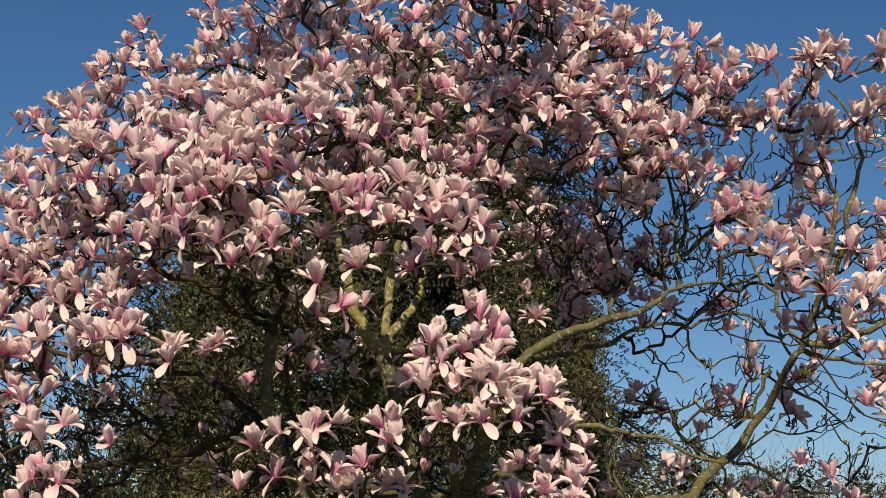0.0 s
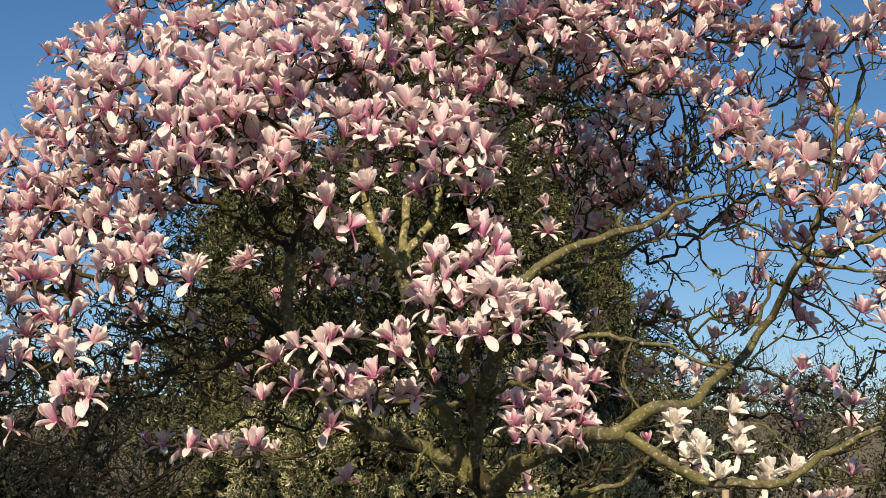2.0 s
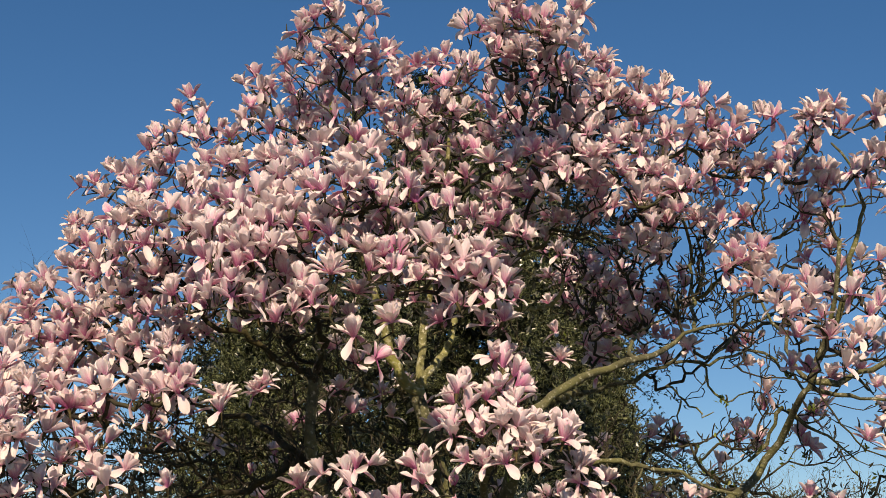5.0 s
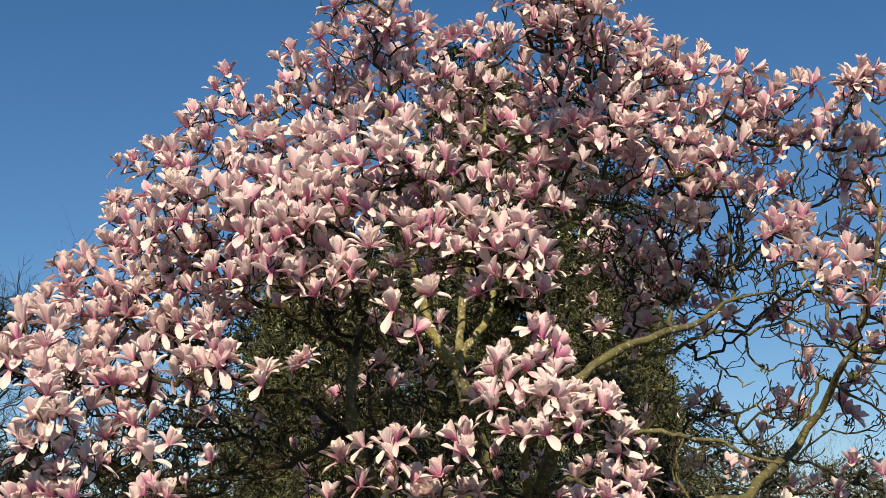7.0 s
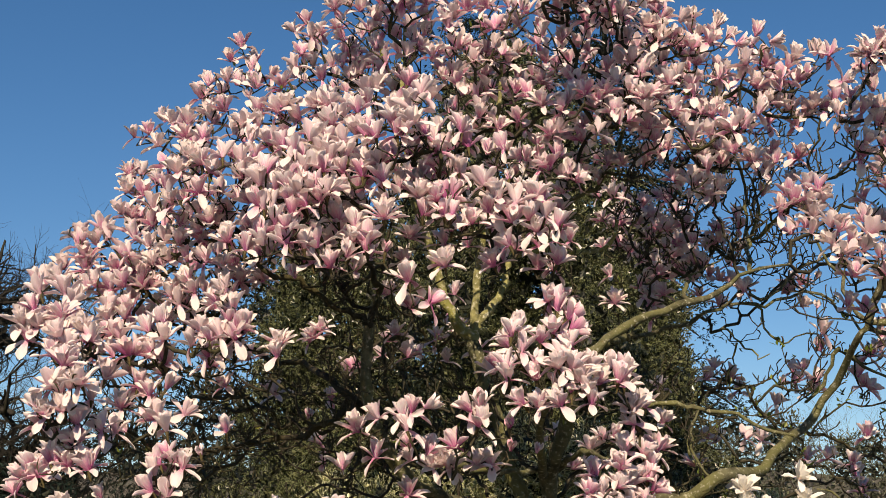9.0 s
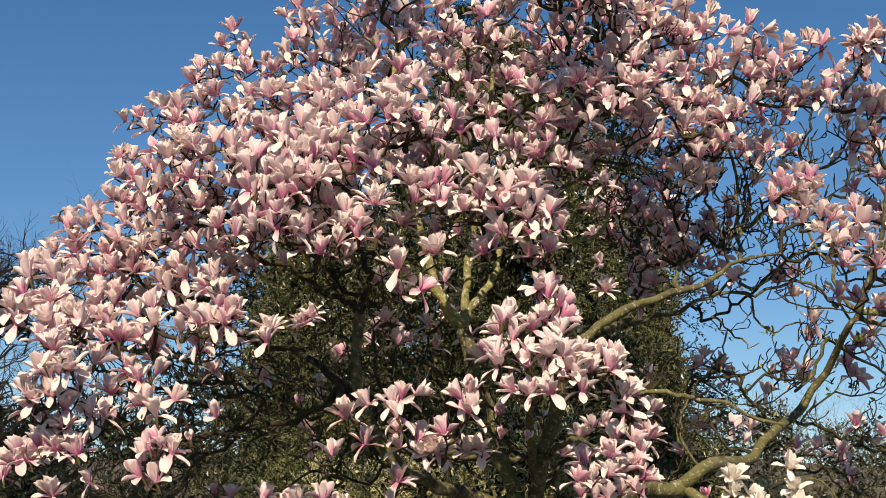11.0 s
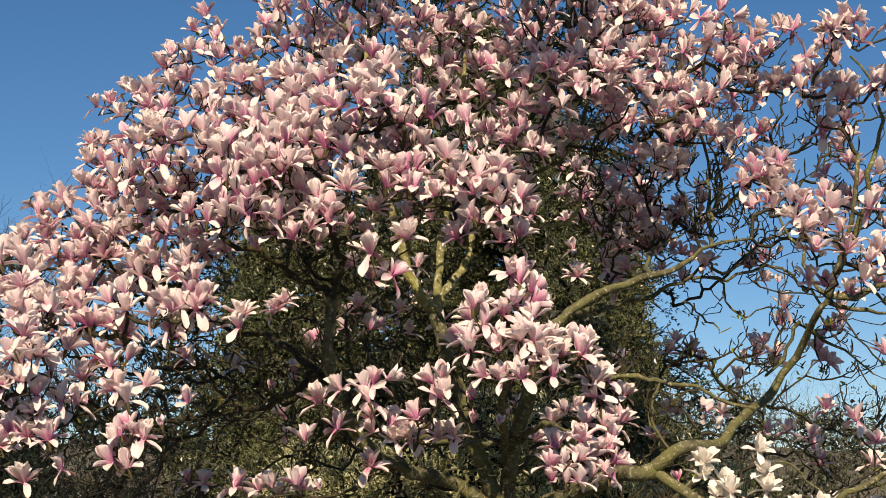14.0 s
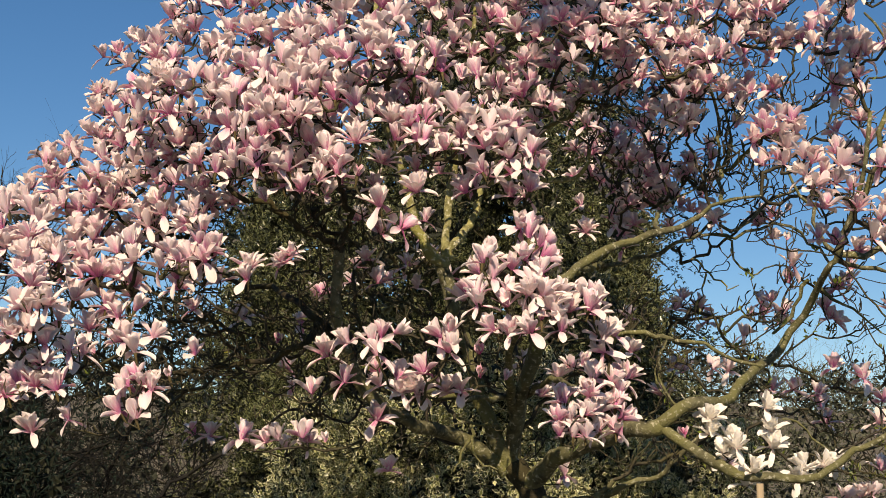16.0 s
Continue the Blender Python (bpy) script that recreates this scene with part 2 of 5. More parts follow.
def tube(soup, pts, radii, sides=6, seed=0, knobbly=0.0):
    """A tapering round tube along pts, closed at its far end."""
    pts = np.asarray(pts, float)
    n = len(pts)
    tan = np.gradient(pts, axis=0)
    tan /= np.linalg.norm(tan, axis=1, keepdims=True) + 1e-9
    ref = np.array([0.3, 0.9, 0.2])
    u = np.cross(tan, ref)
    u /= np.linalg.norm(u, axis=1, keepdims=True) + 1e-9
    w = np.cross(tan, u)
    ang = np.linspace(0, 2 * np.pi, sides, endpoint=False)
    rr = np.asarray(radii, float)[:, None] * np.ones((n, sides))
    if knobbly:
        g = np.random.default_rng(seed)
        rr = rr * (1 + knobbly * g.normal(size=(n, sides)) * 0.5 + knobbly * g.normal(size=(n, 1)))
    ring = pts[:, None] + rr[..., None] * (np.cos(ang)[None, :, None] * u[:, None] + np.sin(ang)[None, :, None] * w[:, None])
    verts = np.concatenate([ring.reshape(-1, 3), pts[-1:] + tan[-1:] * radii[-1]])
    faces = []
    for i in range(n - 1):
        for k in range(sides):
            k2 = (k + 1) % sides
            faces.append((i * sides + k, i * sides + k2, (i + 1) * sides + k2, (i + 1) * sides + k))
    last = (n - 1) * sides
    for k in range(sides):
        faces.append((last + k, last + (k + 1) % sides, n * sides))
    soup.add(verts, faces)


def curve_through(pts, step):
    """A smooth line through pts (Catmull-Rom), with a point every step metres or so."""
    p = np.asarray(pts, float)
    q = np.concatenate([2 * p[:1] - p[1:2], p, 2 * p[-1:] - p[-2:-1]])
    out = []
    for i in range(1, len(q) - 2):
        a, b, c, d = q[i - 1], q[i], q[i + 1], q[i + 2]
        k = max(2, int(np.linalg.norm(c - b) / step))
        for s in np.arange(k) / k:
            out.append(0.5 * (2 * b + (c - a) * s + (2 * a - 5 * b + 4 * c - d) * s**2 + (3 * b - a - 3 * c + d) * s**3))
    out.append(p[-1])
    return np.array(out)


# ---- ground: one sheet, level under the trees, rising to a low bank behind them ----
xs = np.concatenate([np.linspace(-900, -70, 12), np.linspace(-60, 60, 81), np.linspace(70, 900, 12)])
ys = np.concatenate([np.linspace(-900, -40, 10), np.linspace(-30, 60, 91), np.linspace(75, 1500, 14)])
gx, gy = np.meshgrid(xs, ys)
rise = np.clip((gy - 15.5) / 12, 0, 1)
gz = 3.1 * rise * rise * (3 - 2 * rise) + 0.10 * np.sin(gx * 0.7 + gy * 0.4) * rise
gz = gz + np.array([[0.05 * noise.noise(Vector((x * 0.9, y * 0.9, 0))) for x in xs] for y in ys])
w = len(xs)
sheet = Soup()
sheet.add(np.stack([gx, gy, gz], 2).reshape(-1, 3), [(r * w + c, r * w + c + 1, (r + 1) * w + c + 1, (r + 1) * w + c) for r in range(len(ys) - 1) for c in range(w - 1)])
ground = part("ground", sheet.mesh("ground", [GRASS]), None)
tagged(ground, "rough grass, soil and leaf litter under the trees", kind="structure")


# ---- the magnolia ----
def petal_shape(length, width, curl, cup, twist, broad, rows=8, cols=4, rimmed=True):
    """One tepal: spoon-shaped with a round tip, standing on the origin along z, hollow towards +y. Two skins with an edge between."""
    ts = 1 - (1 - np.linspace(0, 1, rows)) ** 1.6
    verts, uvs = [], []
    for side, off in ((0, -0.0006), (1, 0.0006)):
        ang, pos = 0.0, np.array([0.0, 0.0])
        for i, t in enumerate(ts):
            ang = curl * max(0.0, t - 0.15) ** 1.2 - 0.35 * cup * math.sin(math.pi * t)
            if i:
                pos = pos + np.array([math.sin(ang), math.cos(ang)]) * length * (t - ts[i - 1])
            grown = 0.30 + 0.70 * math.sin(math.pi / 2 * min(1, t / broad)) ** 1.25
            rounded = max(0.13, math.sqrt(max(0.0, 1 - (max(0, t - broad) / (1 - broad)) ** 2.0)))
            w = width * grown * rounded
            for k in range(cols + 1):
                s = k / cols * 2 - 1
                dip = cup * w * (s * s) * (1 - 0.35 * t) + 0.0022 * s * s * math.sin(9 * t + 40 * length + 2 * s) + 0.0010 * math.sin(11 * s + 6 * t)
                tw = twist * t
                x, y = s * w / 2 * (1 + 0.05 * math.sin(13 * t + 300 * width + s)), dip + off
                x, y = x * math.cos(tw) - y * math.sin(tw), x * math.sin(tw) + y * math.cos(tw)
                verts.append((x, -pos[0] + y * math.cos(ang), pos[1] + y * math.sin(ang) - 0.03 * length * (s * s) * t**5))
                uvs.append((k / cols, t))
    c, half = cols + 1, rows * (cols + 1)
    faces, mats = [], []
    for i in range(rows - 1):
        for k in range(cols):
            q = (i * c + k, i * c + k + 1, (i + 1) * c + k + 1, (i + 1) * c + k)
            faces.append(q)
            mats.append(0)
            faces.append(tuple(half + j for j in reversed(q)))
            mats.append(1)
    rim = [i * c for i in range(rows)] + [(rows - 1) * c + k for k in range(1, c)] + [i * c + cols for i in range(rows - 2, -1, -1)]
    if rimmed:  # the thin edge, with vertices of its own so that both skins stay smooth
        at = len(verts)
        for i in rim:
            verts += [verts[i], verts[i + half]]
            uvs += [uvs[i], uvs[i + half]]
        for k in range(len(rim) - 1):
            faces.append((at + 2 * k + 2, at + 2 * k, at + 2 * k + 1, at + 2 * k + 3))
            mats.append(0)
    return np.array(verts), faces, mats, np.array(uvs)


# length, width, curl (+ bends outwards), cup (how hollow), twist, where it is broadest
FORMS = [
    (0.083, 0.035, -0.10, 0.46, 0.05, 0.63),
    (0.087, 0.034, 0.25, 0.34, -0.15, 0.61),
    (0.081, 0.036, -0.55, 0.52, 0.10, 0.61),
    (0.089, 0.028, 0.50, 0.28, 0.30, 0.61),
    (0.083, 0.039, -0.25, 0.38, -0.20, 0.65),
    (0.080, 0.034, -0.85, 0.62, 0.00, 0.65),
    (0.087, 0.038, 0.30, 0.20, -0.30, 0.65),
    (0.083, 0.032, 0.05, 0.44, 0.40, 0.61),
    (0.085, 0.024, 0.15, 0.34, 0.15, 0.61),
    (0.089, 0.022, 0.55, 0.26, -0.25, 0.65),
    (0.083, 0.040, 0.75, 0.24, 0.10, 0.65),
]
SHAPES = [petal_shape(*f) for f in FORMS]
PLAIN_SHAPES = [petal_shape(*f, rows=5, cols=2, rimmed=False) for f in FORMS]


def petal_mesh(shape, outside, inside):
    v, f, mi, uv = shape
    s = Soup()
    s.add(v, f, 0, uv)
    s.mi = list(mi)
    return s.mesh("petal", [outside, inside], with_uv=True)


PETALS = {
    "pink": [petal_mesh(s, PETAL_OUT, PETAL_IN) for s in SHAPES],
    "blush": [petal_mesh(s, BLUSH_OUT, PETAL_IN) for s in SHAPES],
    "pale": [petal_mesh(s, PALE_OUT, PALE_OUT) for s in SHAPES],
    "deep": [petal_mesh(s, DEEP_OUT, PETAL_IN) for s in SHAPES],
    "rose": [petal_mesh(s, ROSE_OUT, PETAL_IN) for s in SHAPES],
}


def blossom_plan(kind, g):
    """Where the petals of one blossom stand: (shape, turn about the axis, lean from the axis, roll, scale)."""
    plan = []

    def whorl(n, lean, spread, shapes, size):
        a0 = g.uniform(0, 2 * math.pi)
        for i in range(n):
            plan.append((int(g.choice(shapes)), a0 + 2 * math.pi * (i + g.uniform(-0.25, 0.25)) / n,
                         radians(lean + g.normal() * spread), g.normal() * 0.18, size * g.uniform(0.88, 1.1)))

    if kind == "goblet":
        whorl(3, 8, 5, [2, 5, 4], 0.94)
        whorl(4, 24, 8, [2, 0, 4, 7], 1.0)
        whorl(5, 44, 11, [0, 1, 7, 8, 4], 1.03)
        whorl(int(g.integers(2, 5)), 84, 24, [1, 3, 10, 9], 1.0)
    elif kind == "wide":
        whorl(3, 10, 6, [2, 4, 0], 0.94)
        whorl(5, 30, 9, [0, 4, 7, 2], 1.0)
        whorl(6, 54, 12, [1, 0, 4, 7], 1.05)
        whorl(3, 100, 22, [10, 6, 3], 1.02)
    elif kind == "star":
        whorl(4, 8, 6, [8, 2], 0.92)
        whorl(6, 28, 8, [8, 7, 9], 1.0)
        whorl(7, 52, 10, [8, 9, 3], 1.05)
        whorl(6, 76, 13, [9, 8, 3], 1.02)
    elif kind == "tongues":
        whorl(4, 12, 8, [0, 2, 4], 0.95)
        whorl(5, 38, 12, [1, 4, 7, 0], 1.0)
        whorl(int(g.integers(2, 5)), 104, 24, [10, 6, 1, 3], 1.03)
    elif kind == "tulip":
        whorl(3, 4, 3, [5, 2], 0.98)
        whorl(4, 15, 6, [5, 2, 4], 1.05)
        whorl(4, 31, 10, [2, 0, 8, 7], 1.03)
        whorl(int(g.integers(0, 3)), 92, 25, [4, 1, 10], 1.0)
    else:  # bud
        whorl(3, 2, 2, [5], 0.66)
        whorl(3, 6, 2, [5], 0.70)
    return plan


def petal_matrix(row):
    shape, turn, lean, roll, size = row
    return (Matrix.Rotation(turn, 4, "Z") @ Matrix.Translation((0, -0.006, 0.004)) @ Matrix.Rotation(lean, 4, "X")
            @ Matrix.Rotation(roll, 4, "Z") @ Matrix.Scale(size, 4))


def cup_mesh():
    """The foot of a blossom: a short stalk, a swollen receptacle and the cone of stamens."""
    s = Soup()
    tube(s, [(0, 0, -0.035), (0, 0, -0.02), (0, 0, -0.008), (0, 0, 0.004), (0, 0, 0.018), (0, 0, 0.030)],
         [0.0035, 0.0042, 0.0065, 0.0075, 0.006, 0.003], 7)
    return s.mesh("blossom", [SCALE])


FOOT = cup_mesh()
rng = np.random.default_rng(7)
HEART = np.array([0.3, 6.1, 2.2])  # middle of the crown
magnolia = tagged(new("magnolia_tree"), "magnolia tree in full pink bloom, leafless, with lichened bark", "tree")
BLOSSOMS = []  # place, axis, form, tint, size
LOOKS = {"goblet": ("goblet", "pink"), "tongues": ("tongues", "pink"), "tulip": ("tulip", "pink"), "star": ("star", "pink"), "wide": ("wide", "pink"),
         "white": ("wide", "blush"), "pale": ("wide", "pale"), "bud": ("bud", "pink"), "rose": ("bud", "rose")}


def facing(place, lean=0, spread=0.17, bow=0.06):
    """The way a blossom faces: up, and out of the crown towards the light; lean tips it to one side, in degrees, bow towards the sun."""
    out = np.asarray(place) - HEART
    out = out / (np.linalg.norm(out) + 1e-6)
    d = np.array([0, 0, 1.0]) + np.array([0.25, 0.15, 0.1]) * out + np.array([0, -bow, 0]) + rng.normal(size=3) * [spread, spread * 1.5, spread]
    if lean:
        d = np.array([math.sin(radians(lean)), -0.2, math.cos(radians(lean))]) + rng.normal(size=3) * 0.08
    return d / np.linalg.norm(d)


def bough(kind, places):
    """Blossoms of one kind: (x, y, z), then lean and size where they differ."""
    for p in places:
        x, y, z, lean, size = (*p, 0, 1.0)[:5] if len(p) == 3 else (*p, 1.0)[:5]
        form, tint = LOOKS.get(kind, ("", "pink"))
        form = form or str(rng.choice(["goblet", "tongues", "wide", "star"], p=[0.3, 0.4, 0.2, 0.1]))
        if tint == "pink" and form != "bud":  # some are paler, some more deeply flushed
            tint = str(rng.choice(["pink", "blush", "deep"], p=[0.46, 0.26, 0.28] if form != "star" else [0.5, 0.0, 0.5]))
        place = np.array((x, y, z), float)
        BLOSSOMS.append((place, facing(place, lean, bow=0.30 if form in ("wide", "star") else 0.15 if form == "tongues" else 0.0), form, tint, size))


bough("shade", [(-1.54, 5.50, 2.50)])
bough("tongues", [(-1.44, 4.92, 1.82)])
bough("tulip", [(-1.44, 5.16, 2.58)])
bough("bud", [(-1.21, 4.53, 1.99), (-1.06, 4.81, 2.01)])
bough("goblet", [(-1.39, 4.79, 1.86), (-1.34, 4.79, 1.87), (-1.11, 4.55, 1.88), (-1.31, 4.79, 1.89), (-1.36, 4.79, 1.89), (-1.21, 4.55, 1.91), (-0.88, 4.65, 1.92), (-0.95, 4.81, 2.06), (-0.86, 4.87, 2.08, 20), (-1.17, 4.44, 2.19), (-1.13, 4.86, 2.20, 20), (-1.18, 4.57, 2.22), (-1.21, 4.61, 2.27), (-1.07, 4.86, 2.28), (-1.03, 4.86, 2.28, 35), (-1.13, 4.61, 2.29), (-1.11, 4.89, 2.34), (-1.01, 4.86, 2.36), (-1.10, 4.97, 2.44), (-1.13, 5.00, 2.54), (-1.27, 5.05, 2.54), (-1.24, 5.05, 2.55), (-1.04, 5.14, 2.56, 30), (-1.37, 5.05, 2.57)])
bough("goblet", [(-1.25, 5.08, 2.71), (-1.08, 5.18, 2.72), (-0.97, 5.18, 2.73), (-0.88, 5.21, 2.73), (-0.91, 5.21, 2.76), (-1.23, 5.08, 2.76), (-1.11, 5.35, 2.84), (-0.82, 5.21, 2.85), (-1.19, 5.35, 2.87), (-1.23, 5.33, 2.88), (-0.98, 4.97, 2.88), (-0.82, 4.72, 2.91), (-0.99, 4.97, 2.96), (-1.15, 5.35, 2.96), (-1.09, 5.35, 3.01), (-0.83, 4.79, 3.02), (-1.19, 5.50, 3.08), (-0.85, 5.14, 3.18), (-0.87, 5.14, 3.21, -15), (-0.81, 5.08, 3.21), (-0.97, 5.27, 3.22, 20), (-1.23, 5.79, 3.33), (-1.11, 5.65, 3.33), (-0.83, 5.27, 3.39)])
bough("goblet", [(-0.86, 5.79, 3.71)])
bough("rose", [(-0.92, 4.97, 2.85)])
bough("shade", [(-1.01, 6.81, 1.82), (-1.32, 5.64, 1.83), (-1.36, 5.50, 2.34), (-0.81, 5.50, 2.72), (-0.89, 5.60, 2.78), (-1.27, 5.79, 2.90)])
bough("star", [(-1.17, 4.55, 1.89), (-1.15, 4.55, 1.96), (-1.08, 4.86, 2.10), (-1.14, 4.89, 2.35), (-1.25, 4.66, 2.37), (-1.09, 5.14, 2.56), (-1.28, 5.07, 2.61), (-1.28, 5.07, 2.65), (-1.24, 5.50, 3.08), (-0.98, 5.27, 3.16)])
bough("tongues", [(-0.87, 6.36, 1.80), (-0.88, 4.65, 1.80), (-0.94, 4.65, 1.81, -30), (-1.32, 4.79, 1.87), (-0.83, 4.65, 1.89), (-1.23, 4.55, 1.90), (-0.86, 4.65, 1.90), (-0.91, 4.65, 1.90), (-1.17, 4.55, 1.95, -40), (-1.26, 4.53, 2.01), (-1.10, 4.64, 2.01), (-0.89, 4.65, 2.01), (-1.08, 4.77, 2.01), (-1.14, 4.53, 2.02), (-1.22, 4.44, 2.03), (-0.98, 4.81, 2.05, -60), (-1.17, 4.44, 2.05), (-1.18, 4.44, 2.10), (-1.11, 4.57, 2.10), (-0.98, 4.81, 2.14), (-1.02, 4.86, 2.17, 20), (-1.25, 4.59, 2.24), (-0.94, 4.86, 2.25), (-0.99, 4.86, 2.28, -30)])
bough("tongues", [(-0.83, 4.70, 2.29), (-1.35, 4.66, 2.30), (-1.34, 4.66, 2.40), (-1.16, 4.92, 2.41), (-1.11, 4.95, 2.42), (-1.24, 4.81, 2.45, 20), (-1.37, 4.81, 2.48), (-0.96, 5.14, 2.50), (-1.17, 5.00, 2.53), (-0.99, 5.14, 2.53), (-0.91, 5.14, 2.54), (-1.17, 5.05, 2.61), (-1.13, 5.18, 2.64), (-1.06, 5.14, 2.65), (-0.87, 5.15, 2.66), (-1.14, 5.08, 2.66), (-0.94, 5.18, 2.67), (-1.01, 5.18, 2.67), (-1.31, 5.07, 2.70), (-1.21, 5.08, 2.73), (-0.84, 5.17, 2.80), (-0.83, 4.72, 2.81), (-0.97, 4.97, 2.83), (-1.11, 5.35, 2.91)])
bough("tongues", [(-1.16, 5.65, 3.24), (-0.93, 5.27, 3.32), (-1.30, 5.83, 3.33, -15), (-0.90, 5.79, 3.65)])
bough("tulip", [(-0.92, 4.65, 1.87), (-1.25, 4.44, 2.05), (-0.91, 4.81, 2.16, 30), (-1.13, 4.89, 2.28), (-0.94, 4.77, 2.37), (-0.93, 5.14, 2.58), (-1.09, 5.14, 2.60), (-1.02, 5.18, 2.74), (-0.96, 5.17, 2.80, 25), (-1.05, 5.34, 2.82, 30), (-1.15, 5.34, 2.85), (-1.16, 5.74, 3.37), (-0.90, 5.27, 3.37), (-0.81, 5.79, 3.61)])
bough("white", [(-1.15, 4.44, 2.12), (-1.21, 4.44, 2.12, -20), (-1.12, 4.44, 2.13), (-1.24, 4.61, 2.30), (-0.93, 4.77, 2.32), (-1.16, 4.61, 2.32), (-0.80, 4.71, 2.34), (-1.32, 4.66, 2.34), (-1.37, 4.66, 2.35), (-1.16, 4.95, 2.45), (-1.31, 4.92, 2.50), (-1.31, 5.08, 2.74), (-0.90, 4.72, 2.88), (-0.86, 4.72, 2.93), (-1.21, 5.35, 2.97)])
bough("wide", [(-1.34, 5.19, 1.77, 0, 1.15)])
bough("bud", [(-0.32, 5.46, 1.76), (-0.78, 4.65, 1.93), (-0.72, 5.08, 3.26), (-0.52, 5.08, 3.32)])
bough("goblet", [(-0.53, 5.34, 1.75), (-0.40, 5.40, 1.77), (-0.37, 5.36, 1.93), (-0.57, 6.97, 2.05), (-0.60, 6.97, 2.14), (-0.77, 4.71, 2.31), (-0.68, 4.73, 2.34, 25), (-0.66, 4.73, 2.35, 20), (-0.71, 4.73, 2.37), (-0.76, 4.73, 2.44, -30), (-0.44, 6.93, 2.50), (-0.26, 4.71, 2.61), (-0.43, 4.67, 2.61), (-0.73, 4.72, 2.64), (-0.26, 4.71, 2.64), (-0.51, 4.59, 2.75), (-0.41, 4.61, 2.75), (-0.36, 4.71, 2.81, 40), (-0.59, 4.62, 2.85), (-0.46, 4.61, 2.86), (-0.40, 4.62, 2.86), (-0.70, 4.79, 2.88), (-0.28, 4.75, 2.88), (-0.70, 4.79, 2.93)])
bough("goblet", [(-0.75, 4.72, 2.93), (-0.34, 4.75, 2.94), (-0.23, 4.64, 2.98), (-0.35, 4.77, 3.00), (-0.30, 4.77, 3.03), (-0.44, 4.90, 3.06), (-0.47, 4.99, 3.09), (-0.40, 4.90, 3.10), (-0.40, 4.90, 3.10), (-0.31, 4.90, 3.15), (-0.37, 4.99, 3.15), (-0.42, 4.99, 3.19), (-0.41, 4.99, 3.20), (-0.35, 5.03, 3.20), (-0.41, 6.04, 3.66), (-0.62, 6.01, 3.75), (-0.43, 6.04, 3.76), (-0.40, 6.04, 3.79), (-0.36, 5.35, 3.88), (-0.36, 5.83, 3.89), (-0.32, 5.35, 3.90), (-0.41, 5.83, 3.91, -30), (-0.26, 5.35, 3.95)])
bough("rose", [(-0.52, 5.63, 2.14), (-0.42, 4.67, 2.65, -25)])
bough("shade", [(-0.50, 5.85, 1.74), (-0.47, 6.08, 2.26), (-0.72, 6.08, 2.28), (-0.63, 6.90, 2.64), (-0.79, 5.50, 2.65), (-0.70, 5.50, 2.66), (-0.59, 6.90, 2.68), (-0.72, 5.50, 2.72), (-0.29, 5.50, 2.75), (-0.48, 5.50, 2.77), (-0.43, 5.50, 2.84), (-0.65, 5.50, 3.44), (-0.30, 6.07, 3.95), (-0.38, 5.80, 3.97)])
bough("star", [(-0.22, 5.41, 3.79), (-0.26, 5.40, 3.82), (-0.46, 5.89, 3.83)])
bough("tongues", [(-0.37, 5.46, 1.75, 50), (-0.61, 5.34, 1.76, 0, 1.15), (-0.24, 5.17, 1.96), (-0.74, 4.94, 2.03), (-0.24, 5.11, 2.09), (-0.78, 4.73, 2.26), (-0.69, 4.71, 2.31), (-0.74, 4.71, 2.32), (-0.70, 4.73, 2.41), (-0.38, 4.69, 2.55), (-0.31, 6.92, 2.56), (-0.44, 4.67, 2.56), (-0.64, 4.60, 2.59), (-0.59, 4.57, 2.60), (-0.46, 4.61, 2.60), (-0.52, 4.57, 2.60), (-0.27, 6.92, 2.63), (-0.31, 4.71, 2.64), (-0.52, 4.57, 2.65), (-0.55, 4.57, 2.67), (-0.50, 4.60, 2.71), (-0.59, 4.57, 2.72), (-0.46, 4.59, 2.73), (-0.61, 4.57, 2.73)])
bough("tongues", [(-0.79, 5.21, 2.81), (-0.21, 4.75, 2.86), (-0.79, 4.72, 2.88), (-0.35, 4.72, 2.88), (-0.50, 4.62, 2.92), (-0.57, 4.90, 3.02), (-0.62, 4.91, 3.03), (-0.53, 5.00, 3.15), (-0.67, 5.01, 3.18), (-0.61, 5.00, 3.18), (-0.28, 5.04, 3.23), (-0.45, 5.08, 3.33), (-0.24, 5.60, 3.58), (-0.74, 5.97, 3.64, 30), (-0.37, 6.04, 3.68), (-0.65, 5.97, 3.69), (-0.34, 6.04, 3.71), (-0.40, 6.04, 3.72), (-0.58, 6.08, 3.73), (-0.50, 6.08, 3.73), (-0.44, 5.89, 3.78), (-0.37, 5.35, 3.84), (-0.58, 6.01, 3.84), (-0.37, 5.35, 3.84)])
bough("tongues", [(-0.54, 6.00, 3.85), (-0.61, 6.01, 3.90), (-0.69, 6.15, 3.91, -50), (-0.28, 5.35, 3.96)])
